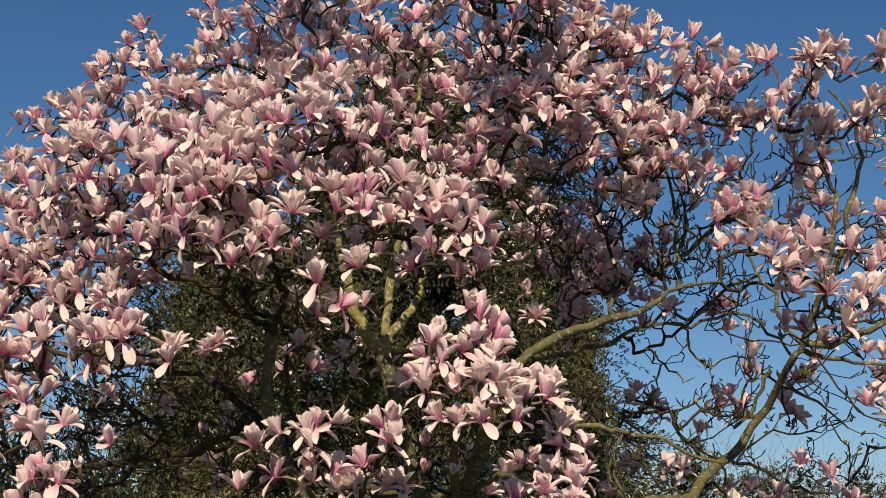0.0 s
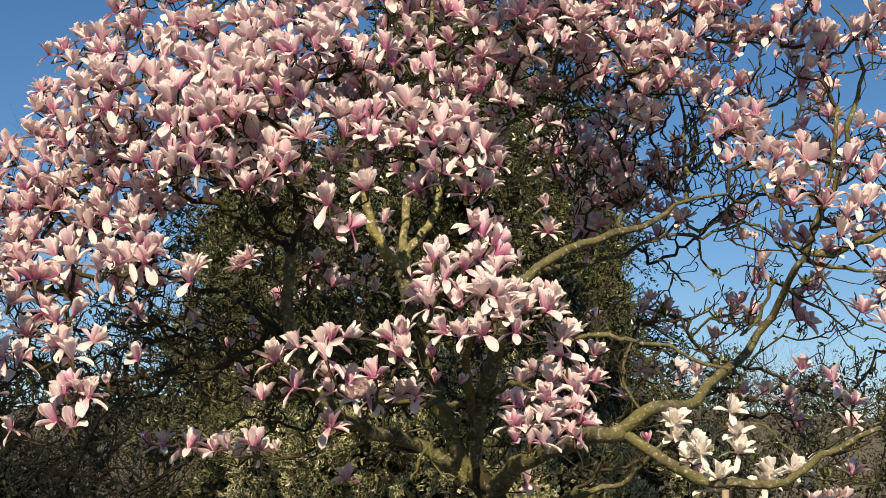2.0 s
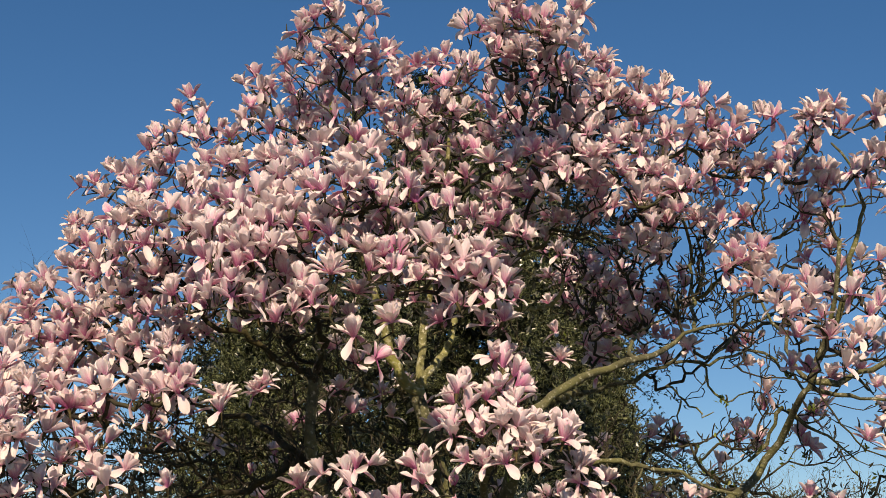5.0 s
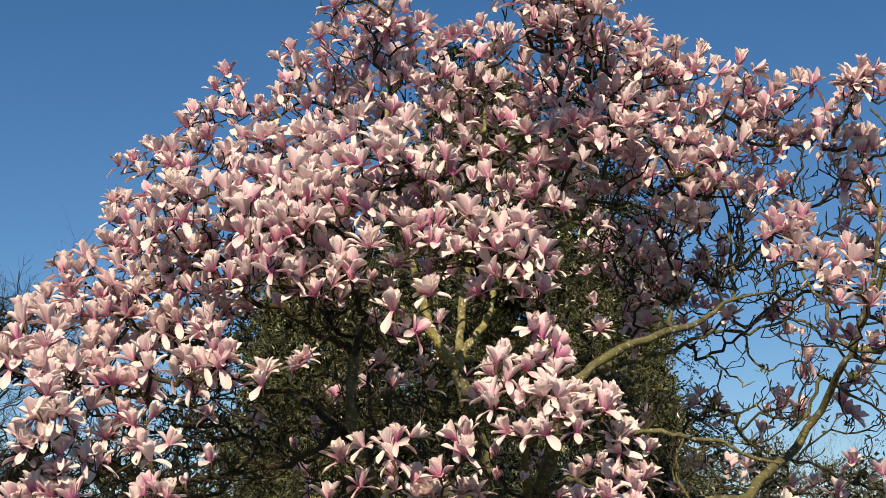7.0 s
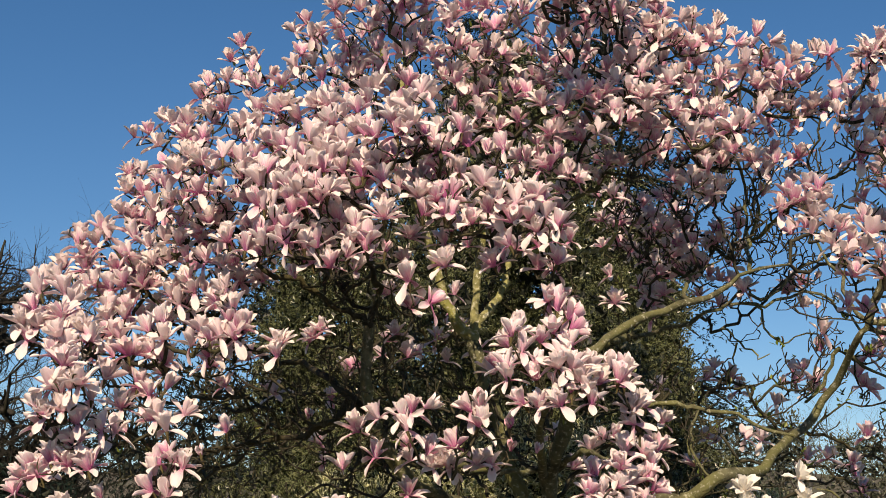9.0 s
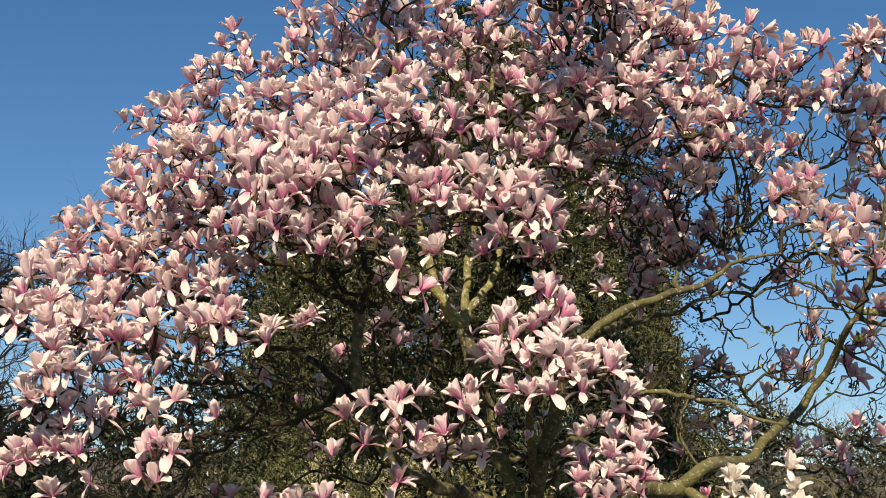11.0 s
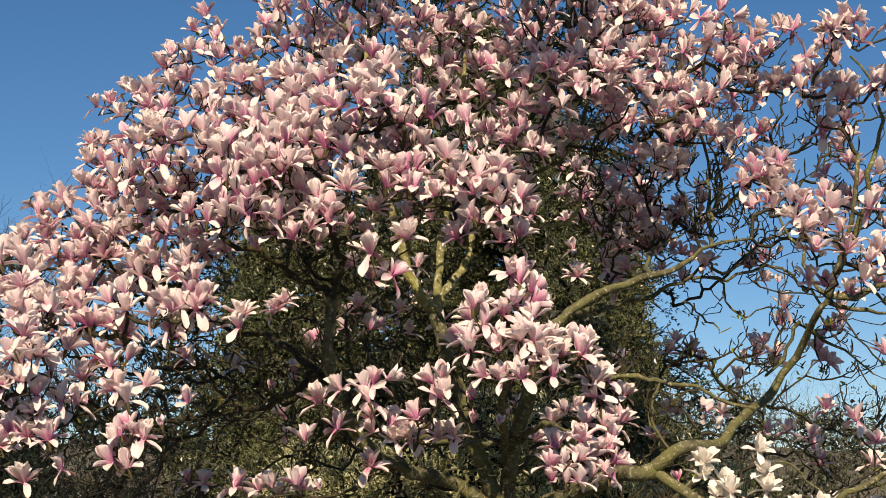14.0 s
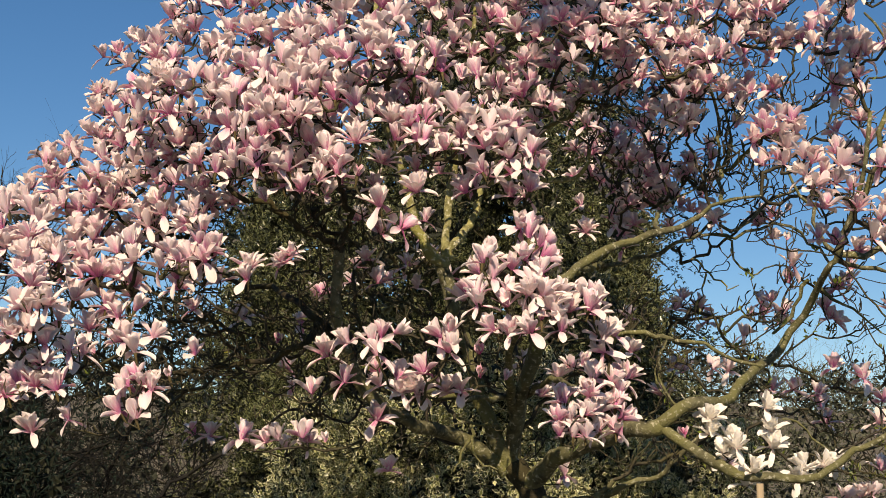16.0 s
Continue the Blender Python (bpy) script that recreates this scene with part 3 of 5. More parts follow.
bough("tulip", [(-0.49, 5.34, 1.76), (-0.73, 4.72, 2.47), (-0.32, 4.71, 2.59), (-0.60, 4.57, 2.63), (-0.49, 4.60, 2.64), (-0.30, 4.71, 2.69), (-0.56, 4.57, 2.72), (-0.55, 4.60, 2.79), (-0.43, 4.61, 2.79), (-0.52, 4.59, 2.79), (-0.48, 4.60, 2.81), (-0.43, 4.61, 2.86), (-0.50, 4.62, 2.88), (-0.26, 4.75, 2.92), (-0.73, 4.79, 2.95), (-0.67, 4.90, 2.98), (-0.45, 4.72, 2.99), (-0.39, 4.77, 3.00), (-0.27, 4.75, 3.02), (-0.68, 4.91, 3.04), (-0.75, 5.00, 3.10, 10), (-0.67, 5.00, 3.12), (-0.69, 5.05, 3.29), (-0.28, 5.60, 3.64)])
bough("tulip", [(-0.44, 5.89, 3.66), (-0.23, 5.60, 3.71), (-0.23, 5.35, 3.90)])
bough("white", [(-0.38, 4.72, 2.93), (-0.42, 4.72, 2.95), (-0.61, 5.00, 3.07), (-0.72, 5.00, 3.13), (-0.47, 5.00, 3.20), (-0.57, 5.01, 3.20), (-0.29, 5.15, 3.31), (-0.26, 5.15, 3.32)])
bough("wide", [(-0.31, 5.17, 2.05, 0, 1.15), (-0.48, 4.59, 2.77), (-0.39, 4.61, 2.78), (-0.61, 4.61, 2.81), (-0.66, 4.79, 2.89), (-0.22, 4.75, 2.92)])
bough("bud", [(0.33, 5.04, 1.97), (0.25, 4.73, 2.84), (0.22, 4.73, 2.86)])
bough("goblet", [(0.12, 5.09, 1.93), (-0.05, 4.98, 1.96), (0.03, 4.84, 1.97), (-0.14, 5.36, 2.00), (0.29, 4.60, 2.17), (0.20, 4.61, 2.17), (0.20, 4.61, 2.21), (0.18, 5.01, 2.26), (0.18, 5.34, 2.28), (0.22, 4.60, 2.31), (0.23, 4.71, 2.71), (0.24, 4.71, 2.77), (0.00, 4.75, 2.80), (0.05, 4.88, 2.93), (-0.03, 4.79, 2.97), (0.08, 4.89, 3.02), (-0.17, 4.64, 3.03), (0.40, 5.45, 3.09), (-0.08, 4.74, 3.16), (-0.05, 5.15, 3.28), (0.29, 5.53, 3.31), (0.26, 5.70, 3.49), (0.05, 5.44, 3.58, -20), (-0.15, 5.60, 3.61)])
bough("goblet", [(0.30, 5.60, 3.74), (-0.14, 5.62, 3.81), (-0.19, 5.41, 3.84), (-0.04, 5.68, 3.90), (-0.12, 5.40, 3.98)])
bough("rose", [(0.24, 5.09, 1.98), (0.21, 4.68, 2.02), (-0.19, 4.69, 2.60), (0.35, 5.56, 3.60)])
bough("shade", [(-0.09, 6.07, 1.66), (0.01, 6.30, 2.45), (-0.14, 5.63, 2.38), (0.15, 6.30, 2.50), (-0.03, 6.30, 2.55), (-0.19, 5.56, 2.46), (-0.13, 5.50, 2.55), (0.02, 6.30, 2.67), (0.05, 6.30, 2.75), (0.26, 6.30, 3.00), (0.22, 5.50, 2.90), (0.17, 5.50, 2.91), (-0.15, 5.50, 3.03), (-0.13, 5.50, 3.08), (-0.10, 5.50, 3.17), (0.05, 5.92, 3.44), (0.00, 5.84, 3.59), (0.07, 5.95, 3.64), (-0.20, 6.05, 3.78), (0.03, 5.89, 3.81), (0.18, 5.89, 3.84), (0.29, 6.01, 3.91), (-0.08, 5.85, 4.14)])
bough("star", [(-0.20, 4.71, 2.72, 0, 1.15), (0.38, 5.44, 3.35, 0, 1.15), (0.09, 5.44, 3.74), (0.16, 5.68, 3.85)])
bough("tongues", [(-0.13, 5.47, 1.84), (0.16, 5.09, 1.93), (-0.13, 5.36, 1.96), (-0.13, 4.86, 2.03), (0.12, 4.81, 2.04, 0, 1.15), (-0.14, 4.86, 2.07), (0.36, 4.56, 2.08), (-0.04, 4.84, 2.09, 70), (0.24, 4.61, 2.09, -30), (0.08, 4.84, 2.09, -40), (-0.11, 4.86, 2.09), (0.37, 4.61, 2.15), (0.38, 4.60, 2.24), (0.25, 4.60, 2.26), (0.31, 4.60, 2.29), (0.35, 4.60, 2.32), (0.21, 5.01, 2.33, -40), (-0.03, 4.72, 2.43, 50), (0.35, 4.77, 2.45), (-0.12, 4.72, 2.51, 0, 1.15), (0.21, 4.76, 2.64), (0.31, 4.72, 2.68), (0.38, 4.72, 2.70), (0.09, 4.73, 2.71)])
bough("tongues", [(0.29, 4.72, 2.72), (0.34, 4.72, 2.73), (0.03, 4.73, 2.74), (-0.00, 4.74, 2.74), (-0.07, 4.74, 2.74), (0.15, 4.73, 2.75), (0.18, 4.71, 2.78), (-0.03, 4.88, 2.93), (-0.16, 4.64, 2.99), (-0.13, 4.64, 2.99), (-0.07, 4.74, 3.02), (-0.04, 4.79, 3.02), (0.38, 5.45, 3.09), (0.28, 5.45, 3.13, -50), (-0.12, 4.74, 3.20), (0.22, 5.53, 3.28), (0.14, 5.50, 3.32), (-0.07, 5.15, 3.32), (0.14, 5.53, 3.36), (0.12, 5.53, 3.41, -30), (0.05, 5.50, 3.45), (0.11, 5.44, 3.53), (0.26, 5.53, 3.56), (-0.05, 5.50, 3.57)])
bough("tongues", [(-0.09, 5.60, 3.63, 30), (0.01, 5.44, 3.67), (0.20, 5.46, 3.67), (0.39, 5.06, 3.73), (0.33, 5.56, 3.78), (-0.07, 5.67, 3.78), (-0.10, 5.40, 3.84), (0.26, 5.39, 3.88, -60), (-0.01, 5.79, 3.93)])
bough("tulip", [(0.12, 4.81, 2.10), (0.30, 4.60, 2.21), (0.24, 4.60, 2.33), (0.38, 4.77, 2.42, 0, 1.15), (0.33, 4.72, 2.78), (0.04, 4.75, 2.80), (-0.18, 4.75, 2.93), (0.01, 4.88, 2.93), (-0.00, 4.88, 3.00), (0.08, 4.89, 3.05), (0.32, 5.45, 3.13), (0.17, 5.44, 3.15), (0.22, 5.48, 3.17), (0.33, 5.53, 3.41), (0.07, 5.50, 3.41), (0.29, 5.53, 3.43, 20), (0.23, 5.46, 3.56), (0.09, 5.44, 3.58), (0.20, 5.44, 3.59), (0.29, 5.56, 3.60), (0.29, 5.06, 3.60), (0.38, 5.06, 3.66), (-0.13, 5.60, 3.67), (-0.19, 5.60, 3.68)])
bough("tulip", [(0.25, 5.44, 3.76), (0.37, 5.06, 3.82), (0.28, 5.30, 3.87), (-0.14, 5.40, 3.89)])
bough("white", [(0.02, 4.98, 1.91), (-0.04, 4.98, 1.91), (-0.00, 4.98, 1.92), (0.36, 4.55, 2.20), (0.17, 4.73, 2.80, 0, 1.15), (-0.08, 4.74, 2.80), (0.13, 4.73, 2.84), (-0.11, 4.64, 3.03), (-0.11, 4.74, 3.11), (-0.17, 4.79, 3.12), (0.04, 5.44, 3.71)])
bough("wide", [(0.30, 4.61, 2.08), (-0.00, 4.72, 2.56, 0, 1.15), (0.30, 4.72, 2.79, 0, 1.15), (-0.03, 4.74, 2.79), (-0.16, 5.41, 3.78), (-0.17, 5.41, 3.83), (-0.08, 5.62, 3.84)])
bough("bud", [(0.94, 6.62, 2.89), (0.87, 6.62, 3.26), (0.87, 6.77, 3.34), (0.82, 6.77, 3.38)])
bough("goblet", [(0.50, 4.63, 2.16), (0.98, 5.58, 3.07), (0.96, 5.36, 3.19), (0.88, 5.35, 3.30), (0.55, 5.38, 3.37), (0.72, 5.38, 3.38), (0.87, 5.38, 3.42), (0.97, 5.45, 3.42), (0.67, 5.41, 3.43), (0.48, 5.07, 3.63), (0.96, 5.58, 3.64), (0.47, 5.00, 3.65), (0.61, 5.00, 3.67), (0.88, 5.58, 3.71), (0.61, 5.00, 3.72), (0.53, 5.00, 3.74), (0.41, 5.00, 3.75), (0.97, 5.58, 3.75, 40), (0.49, 5.00, 3.76), (0.44, 5.00, 3.77), (0.46, 5.00, 3.82)])
bough("rose", [(0.99, 5.32, 1.79), (0.40, 4.56, 2.12), (0.98, 5.58, 3.54)])
bough("shade", [(0.63, 6.00, 1.65), (0.54, 6.00, 1.97), (0.91, 6.00, 2.05), (0.61, 6.00, 2.05), (0.66, 6.00, 2.09), (0.47, 6.00, 2.10), (0.71, 6.00, 2.10), (0.91, 6.00, 2.16), (0.43, 6.00, 2.21), (0.72, 6.00, 2.66), (0.51, 6.00, 2.68), (0.80, 6.90, 2.95), (0.86, 6.90, 3.20), (0.96, 6.90, 3.21), (1.00, 6.90, 3.24), (0.59, 6.00, 3.41), (0.95, 6.00, 3.70), (0.89, 6.03, 3.79), (0.41, 6.01, 3.81), (0.92, 6.03, 3.92), (0.82, 6.00, 3.93)])
bough("star", [(0.97, 5.55, 3.23), (0.77, 5.35, 3.35, 0, 1.15), (0.60, 5.38, 3.35), (0.62, 5.38, 3.38), (0.40, 5.62, 3.50), (0.43, 5.06, 3.64), (0.56, 5.00, 3.69), (0.56, 5.00, 3.71), (0.42, 5.00, 3.83), (0.86, 5.89, 3.95), (0.91, 5.89, 3.96)])
bough("tongues", [(0.53, 4.81, 1.77), (0.57, 4.81, 1.77), (0.48, 4.81, 1.77), (0.63, 4.92, 1.79), (0.68, 4.92, 1.79), (0.72, 4.92, 1.82, 60), (0.70, 4.92, 1.91), (0.63, 4.89, 2.05), (0.47, 4.56, 2.09), (0.60, 4.78, 2.17), (0.60, 4.78, 2.22, 40), (0.41, 4.63, 2.28), (0.43, 4.67, 2.32, 60), (0.43, 4.77, 2.39, 40), (0.53, 5.46, 3.04, 50), (0.59, 5.38, 3.21), (0.92, 5.35, 3.24), (0.89, 5.35, 3.28), (0.66, 5.38, 3.30), (0.46, 5.44, 3.32), (0.46, 5.44, 3.33), (0.98, 5.45, 3.39), (0.52, 5.48, 3.45), (0.77, 5.41, 3.46)])
bough("tongues", [(0.49, 5.48, 3.47), (0.74, 5.45, 3.53), (0.41, 5.62, 3.59), (0.73, 5.45, 3.63), (0.52, 5.78, 3.64), (0.78, 5.58, 3.64), (0.59, 5.68, 3.65), (0.93, 5.58, 3.68), (0.63, 5.00, 3.70), (0.64, 5.50, 3.75), (0.90, 5.58, 3.76, 40), (0.55, 5.00, 3.76), (0.68, 5.10, 3.79), (0.71, 5.10, 3.84)])
bough("tulip", [(0.52, 4.81, 1.82), (0.69, 4.92, 1.87), (0.50, 4.81, 1.88), (0.49, 4.81, 1.88), (0.61, 4.92, 1.96), (0.72, 4.96, 1.96), (0.69, 4.96, 2.12), (0.57, 4.67, 2.17), (0.55, 4.78, 2.23), (0.49, 5.46, 3.08), (0.44, 5.46, 3.14), (0.45, 5.44, 3.24), (0.67, 5.36, 3.25), (0.72, 5.36, 3.26), (0.49, 5.44, 3.36, 30), (0.80, 5.45, 3.50, 30), (0.94, 5.58, 3.51), (0.70, 5.54, 3.56, -10), (0.49, 5.78, 3.70), (0.56, 5.50, 3.73), (0.58, 5.00, 3.78), (0.42, 5.73, 3.81), (0.77, 5.50, 3.82), (0.67, 5.10, 3.85)])
bough("white", [(0.64, 4.89, 2.10, 0, 1.15), (0.45, 4.56, 2.13), (0.43, 4.56, 2.16), (0.41, 4.55, 2.20), (0.47, 4.63, 2.21), (0.78, 5.35, 3.30), (0.88, 5.58, 3.67), (0.82, 5.58, 3.73)])
bough("wide", [(0.48, 4.81, 1.82), (0.58, 4.81, 1.84), (0.63, 4.92, 1.85), (0.66, 4.92, 1.87), (0.58, 4.81, 1.90), (0.68, 4.92, 1.95), (0.41, 5.44, 3.23), (0.82, 5.36, 3.36), (0.61, 5.40, 3.73, 0, 1.15), (0.68, 5.40, 3.74)])
bough("bud", [(1.57, 6.69, 2.41), (1.58, 5.44, 3.24), (1.58, 5.61, 3.29), (1.60, 5.14, 3.37)])
bough("goblet", [(1.37, 6.60, 2.14), (1.19, 6.51, 2.40), (1.30, 6.51, 2.41), (1.57, 5.32, 2.51), (1.47, 5.09, 2.60), (1.39, 5.07, 2.78), (1.33, 5.14, 2.88), (1.39, 5.14, 2.89), (1.26, 5.14, 2.91), (1.09, 5.58, 3.05), (1.02, 5.36, 3.21), (1.16, 5.36, 3.23), (1.48, 5.71, 3.39), (1.25, 5.55, 3.46), (1.34, 5.52, 3.48), (1.43, 5.61, 3.50), (1.01, 5.58, 3.63), (1.08, 5.58, 3.68)])
bough("pale", [(1.20, 5.25, 1.62), (1.44, 5.42, 1.64), (1.22, 5.21, 1.66), (1.45, 5.42, 1.68), (1.55, 5.45, 1.69), (1.13, 5.25, 1.72), (1.30, 5.23, 1.75), (1.16, 5.21, 1.75), (1.16, 5.32, 1.78), (1.09, 5.32, 1.80), (1.29, 5.23, 1.81), (1.09, 5.32, 1.85), (1.28, 5.23, 1.89)])
bough("shade", [(1.30, 6.00, 1.68), (1.18, 6.90, 2.04), (1.29, 6.90, 2.15), (1.51, 6.90, 2.16), (1.25, 6.90, 2.17), (1.59, 6.90, 2.33), (1.02, 6.87, 2.40), (1.39, 6.90, 2.92), (1.02, 6.90, 2.92), (1.34, 6.90, 2.93), (1.29, 6.90, 2.95), (1.47, 6.00, 2.96), (1.54, 6.00, 2.99), (1.44, 6.90, 3.07), (1.28, 6.90, 3.08), (1.19, 6.90, 3.12), (1.00, 6.90, 3.14), (1.20, 6.90, 3.16), (1.49, 6.00, 3.18), (1.10, 6.03, 3.27), (1.20, 6.03, 3.28), (1.14, 6.00, 3.29), (1.09, 6.90, 3.32), (1.55, 6.25, 3.33)])
bough("shade", [(1.58, 6.20, 3.35), (1.46, 6.57, 3.39), (1.40, 6.00, 3.44), (1.12, 6.00, 3.47), (1.07, 6.00, 3.48), (1.18, 6.00, 3.55), (1.24, 6.00, 3.61), (1.41, 6.00, 3.62), (1.34, 6.00, 3.79)])
bough("star", [(1.59, 5.12, 2.60, 0, 1.15), (1.26, 6.47, 3.08), (1.60, 5.14, 3.45, 0, 1.15)])
bough("tongues", [(1.37, 6.71, 2.37), (1.22, 6.51, 2.45), (1.51, 5.32, 2.53), (1.45, 5.07, 2.67), (1.56, 5.07, 2.67), (1.51, 5.07, 2.69), (1.38, 5.07, 2.71, -45), (1.46, 5.07, 2.72), (1.34, 5.13, 2.77), (1.23, 5.14, 2.85), (1.37, 5.14, 2.93), (1.33, 5.14, 2.94), (1.05, 5.58, 3.02), (1.26, 6.47, 3.03), (1.34, 5.80, 3.18), (1.03, 5.36, 3.28), (1.39, 5.91, 3.29), (1.54, 5.44, 3.32), (1.45, 5.71, 3.35), (1.42, 5.70, 3.41), (1.56, 5.70, 3.41), (1.56, 5.14, 3.44, -70), (1.60, 5.69, 3.44), (1.11, 5.55, 3.50, 20)])
bough("tongues", [(1.19, 5.45, 3.52), (1.30, 5.55, 3.55), (1.40, 5.61, 3.56), (1.54, 5.48, 3.57, 30), (1.18, 5.45, 3.59, 70), (1.32, 5.48, 3.61, 70), (1.07, 5.53, 3.64), (1.03, 5.58, 3.68)])
bough("tulip", [(1.43, 5.07, 2.76, 40, 1.15), (1.51, 5.07, 2.80), (1.08, 5.36, 3.27), (1.22, 5.36, 3.29, 20), (1.59, 5.44, 3.38), (1.28, 5.52, 3.38), (1.33, 5.52, 3.44, -20), (1.39, 5.70, 3.44), (1.19, 5.52, 3.49, 0, 1.15), (1.47, 5.61, 3.53), (1.29, 5.55, 3.58), (1.54, 5.61, 3.61), (1.51, 5.61, 3.62, 0, 1.15), (1.15, 5.53, 3.66, 30), (1.27, 5.58, 3.69, 15, 1.15), (1.11, 5.58, 3.73, 0, 1.15), (1.01, 5.58, 3.76)])
bough("white", [(1.53, 5.07, 2.75, 0, 1.15), (1.35, 5.14, 2.83), (1.14, 5.36, 3.26), (1.43, 5.61, 3.60)])
bough("wide", [(1.42, 5.07, 2.67), (1.28, 5.14, 2.88), (1.05, 5.58, 3.06), (1.11, 5.36, 3.22), (1.51, 5.69, 3.42, 0, 1.15)])
bough("bud", [(1.63, 6.23, 2.68), (1.73, 6.58, 2.88), (1.99, 5.45, 2.91), (1.60, 5.44, 3.21)])
bough("goblet", [(1.91, 5.92, 1.69), (1.83, 6.49, 1.97), (1.81, 6.45, 2.02), (1.66, 5.70, 2.08), (1.84, 5.25, 2.21), (1.76, 5.25, 2.25), (1.62, 6.29, 2.36), (1.65, 6.29, 2.50), (1.65, 6.23, 2.57), (1.92, 5.45, 2.98), (1.97, 5.84, 3.08), (1.69, 5.43, 3.27)])
bough("pale", [(1.88, 6.45, 1.72)])
bough("shade", [(1.97, 6.90, 1.92), (1.72, 6.90, 2.07), (1.82, 6.90, 2.07), (1.95, 6.58, 2.36), (1.91, 6.58, 2.38), (1.89, 6.58, 2.42), (1.69, 6.90, 2.43), (1.67, 6.90, 2.48), (1.94, 6.54, 2.51), (1.99, 6.54, 2.54), (1.87, 6.00, 2.60), (2.16, 6.29, 2.61), (2.09, 6.29, 2.68), (1.74, 6.90, 2.80), (1.66, 6.90, 2.87), (1.73, 6.90, 2.91), (2.17, 6.00, 2.92), (1.68, 6.90, 2.92), (1.88, 6.00, 2.95), (2.14, 6.00, 3.01), (1.95, 6.17, 3.21), (1.90, 6.17, 3.27), (1.93, 6.17, 3.32), (2.09, 6.00, 3.44)])
bough("shade", [(1.74, 6.14, 3.63)])
bough("tongues", [(1.62, 5.45, 1.57), (1.91, 5.92, 1.88), (1.86, 5.70, 1.95), (1.78, 5.70, 2.04), (1.69, 6.64, 2.36), (2.17, 6.09, 2.38), (2.11, 6.09, 2.41), (1.65, 5.12, 2.50), (1.78, 5.84, 2.50), (2.06, 5.84, 2.51), (1.68, 5.12, 2.57), (1.71, 5.12, 2.61), (2.01, 5.84, 2.69), (2.06, 5.84, 2.70), (1.79, 5.22, 2.71), (1.72, 5.22, 2.79), (1.84, 5.84, 2.96), (1.97, 5.45, 2.97), (1.74, 5.84, 3.07), (1.93, 5.33, 3.18, 0, 1.15), (1.67, 5.61, 3.18, 0, 1.15), (1.65, 5.43, 3.19), (1.71, 5.43, 3.19), (1.75, 5.43, 3.28)])
bough("tongues", [(1.96, 5.33, 3.28), (1.80, 5.33, 3.30), (1.84, 5.33, 3.30), (1.73, 5.43, 3.32), (1.60, 5.44, 3.32), (1.84, 5.33, 3.32), (1.64, 5.43, 3.32), (1.69, 5.43, 3.33), (1.93, 5.33, 3.35), (1.90, 5.33, 3.36), (1.70, 5.14, 3.41), (1.80, 5.05, 3.42), (1.60, 5.33, 3.45, -80), (1.65, 5.14, 3.47), (1.69, 5.14, 3.49, 60), (1.63, 5.14, 3.50), (1.66, 5.69, 3.52, 60), (1.97, 5.33, 3.54)])
bough("tulip", [(1.66, 6.64, 2.46), (1.75, 5.12, 2.61, 0, 1.15), (1.82, 5.22, 2.75), (1.82, 5.45, 2.87), (1.88, 5.84, 3.03), (1.68, 5.43, 3.41, 0, 1.15), (1.90, 5.05, 3.47)])
bough("white", [(1.82, 5.92, 1.58), (1.87, 5.92, 1.59), (2.13, 6.09, 2.46), (1.80, 5.84, 2.98), (1.81, 5.05, 3.46, 0, 1.15)])
bough("wide", [(2.09, 5.84, 2.43), (1.92, 5.47, 3.43, 0, 1.15)])
bough("shade", [(2.21, 6.00, 3.31), (2.21, 6.00, 3.65)])

# the shaded side of the crown
for _ in range(55):
    place = np.array([rng.uniform(0.95, 1.38), rng.uniform(6.4, 7.0), rng.uniform(2.75, 3.35)])
    if min(np.linalg.norm(place - b[0]) for b in BLOSSOMS) > 0.07:
        BLOSSOMS.append((place, facing(place), str(rng.choice(["goblet", "tongues", "wide"])), "pink", 0.95))

# more blossoms behind them, on the same boughs
for p, d, k, tint, size in list(BLOSSOMS):
    dense = p[2] > 2.62 and p[0] < 0.75 or p[0] < -0.6 and p[2] > 2.3 or p[2] > 3.05 and p[0] < 1.4
    over = p[2] > 3.15 and 0.5 < p[0] < 1.25  # extra blossoms, mostly unseen, added to shade the boughs below
    for _ in range(2 if over else int(rng.random() < 0.6) + int(p[0] < 0.7 and rng.random() < 0.5) if dense and k != "bud" else 0):
        q = p + np.clip(rng.normal(size=3), -1.5, 1.5) * np.array([0.08, 0.05, 0.05]) + np.array([0.02, rng.uniform(0.10, 0.55 if over else 0.50 if p[0] < 0.7 else 0.30), -0.03])
        if min(np.linalg.norm(q - b[0]) for b in BLOSSOMS) > 0.05:
            BLOSSOMS.append((q, facing(q), str(rng.choice(["goblet", "tulip", "tongues", "star"], p=[0.4, 0.2, 0.3, 0.1])), "pink", 0.95))

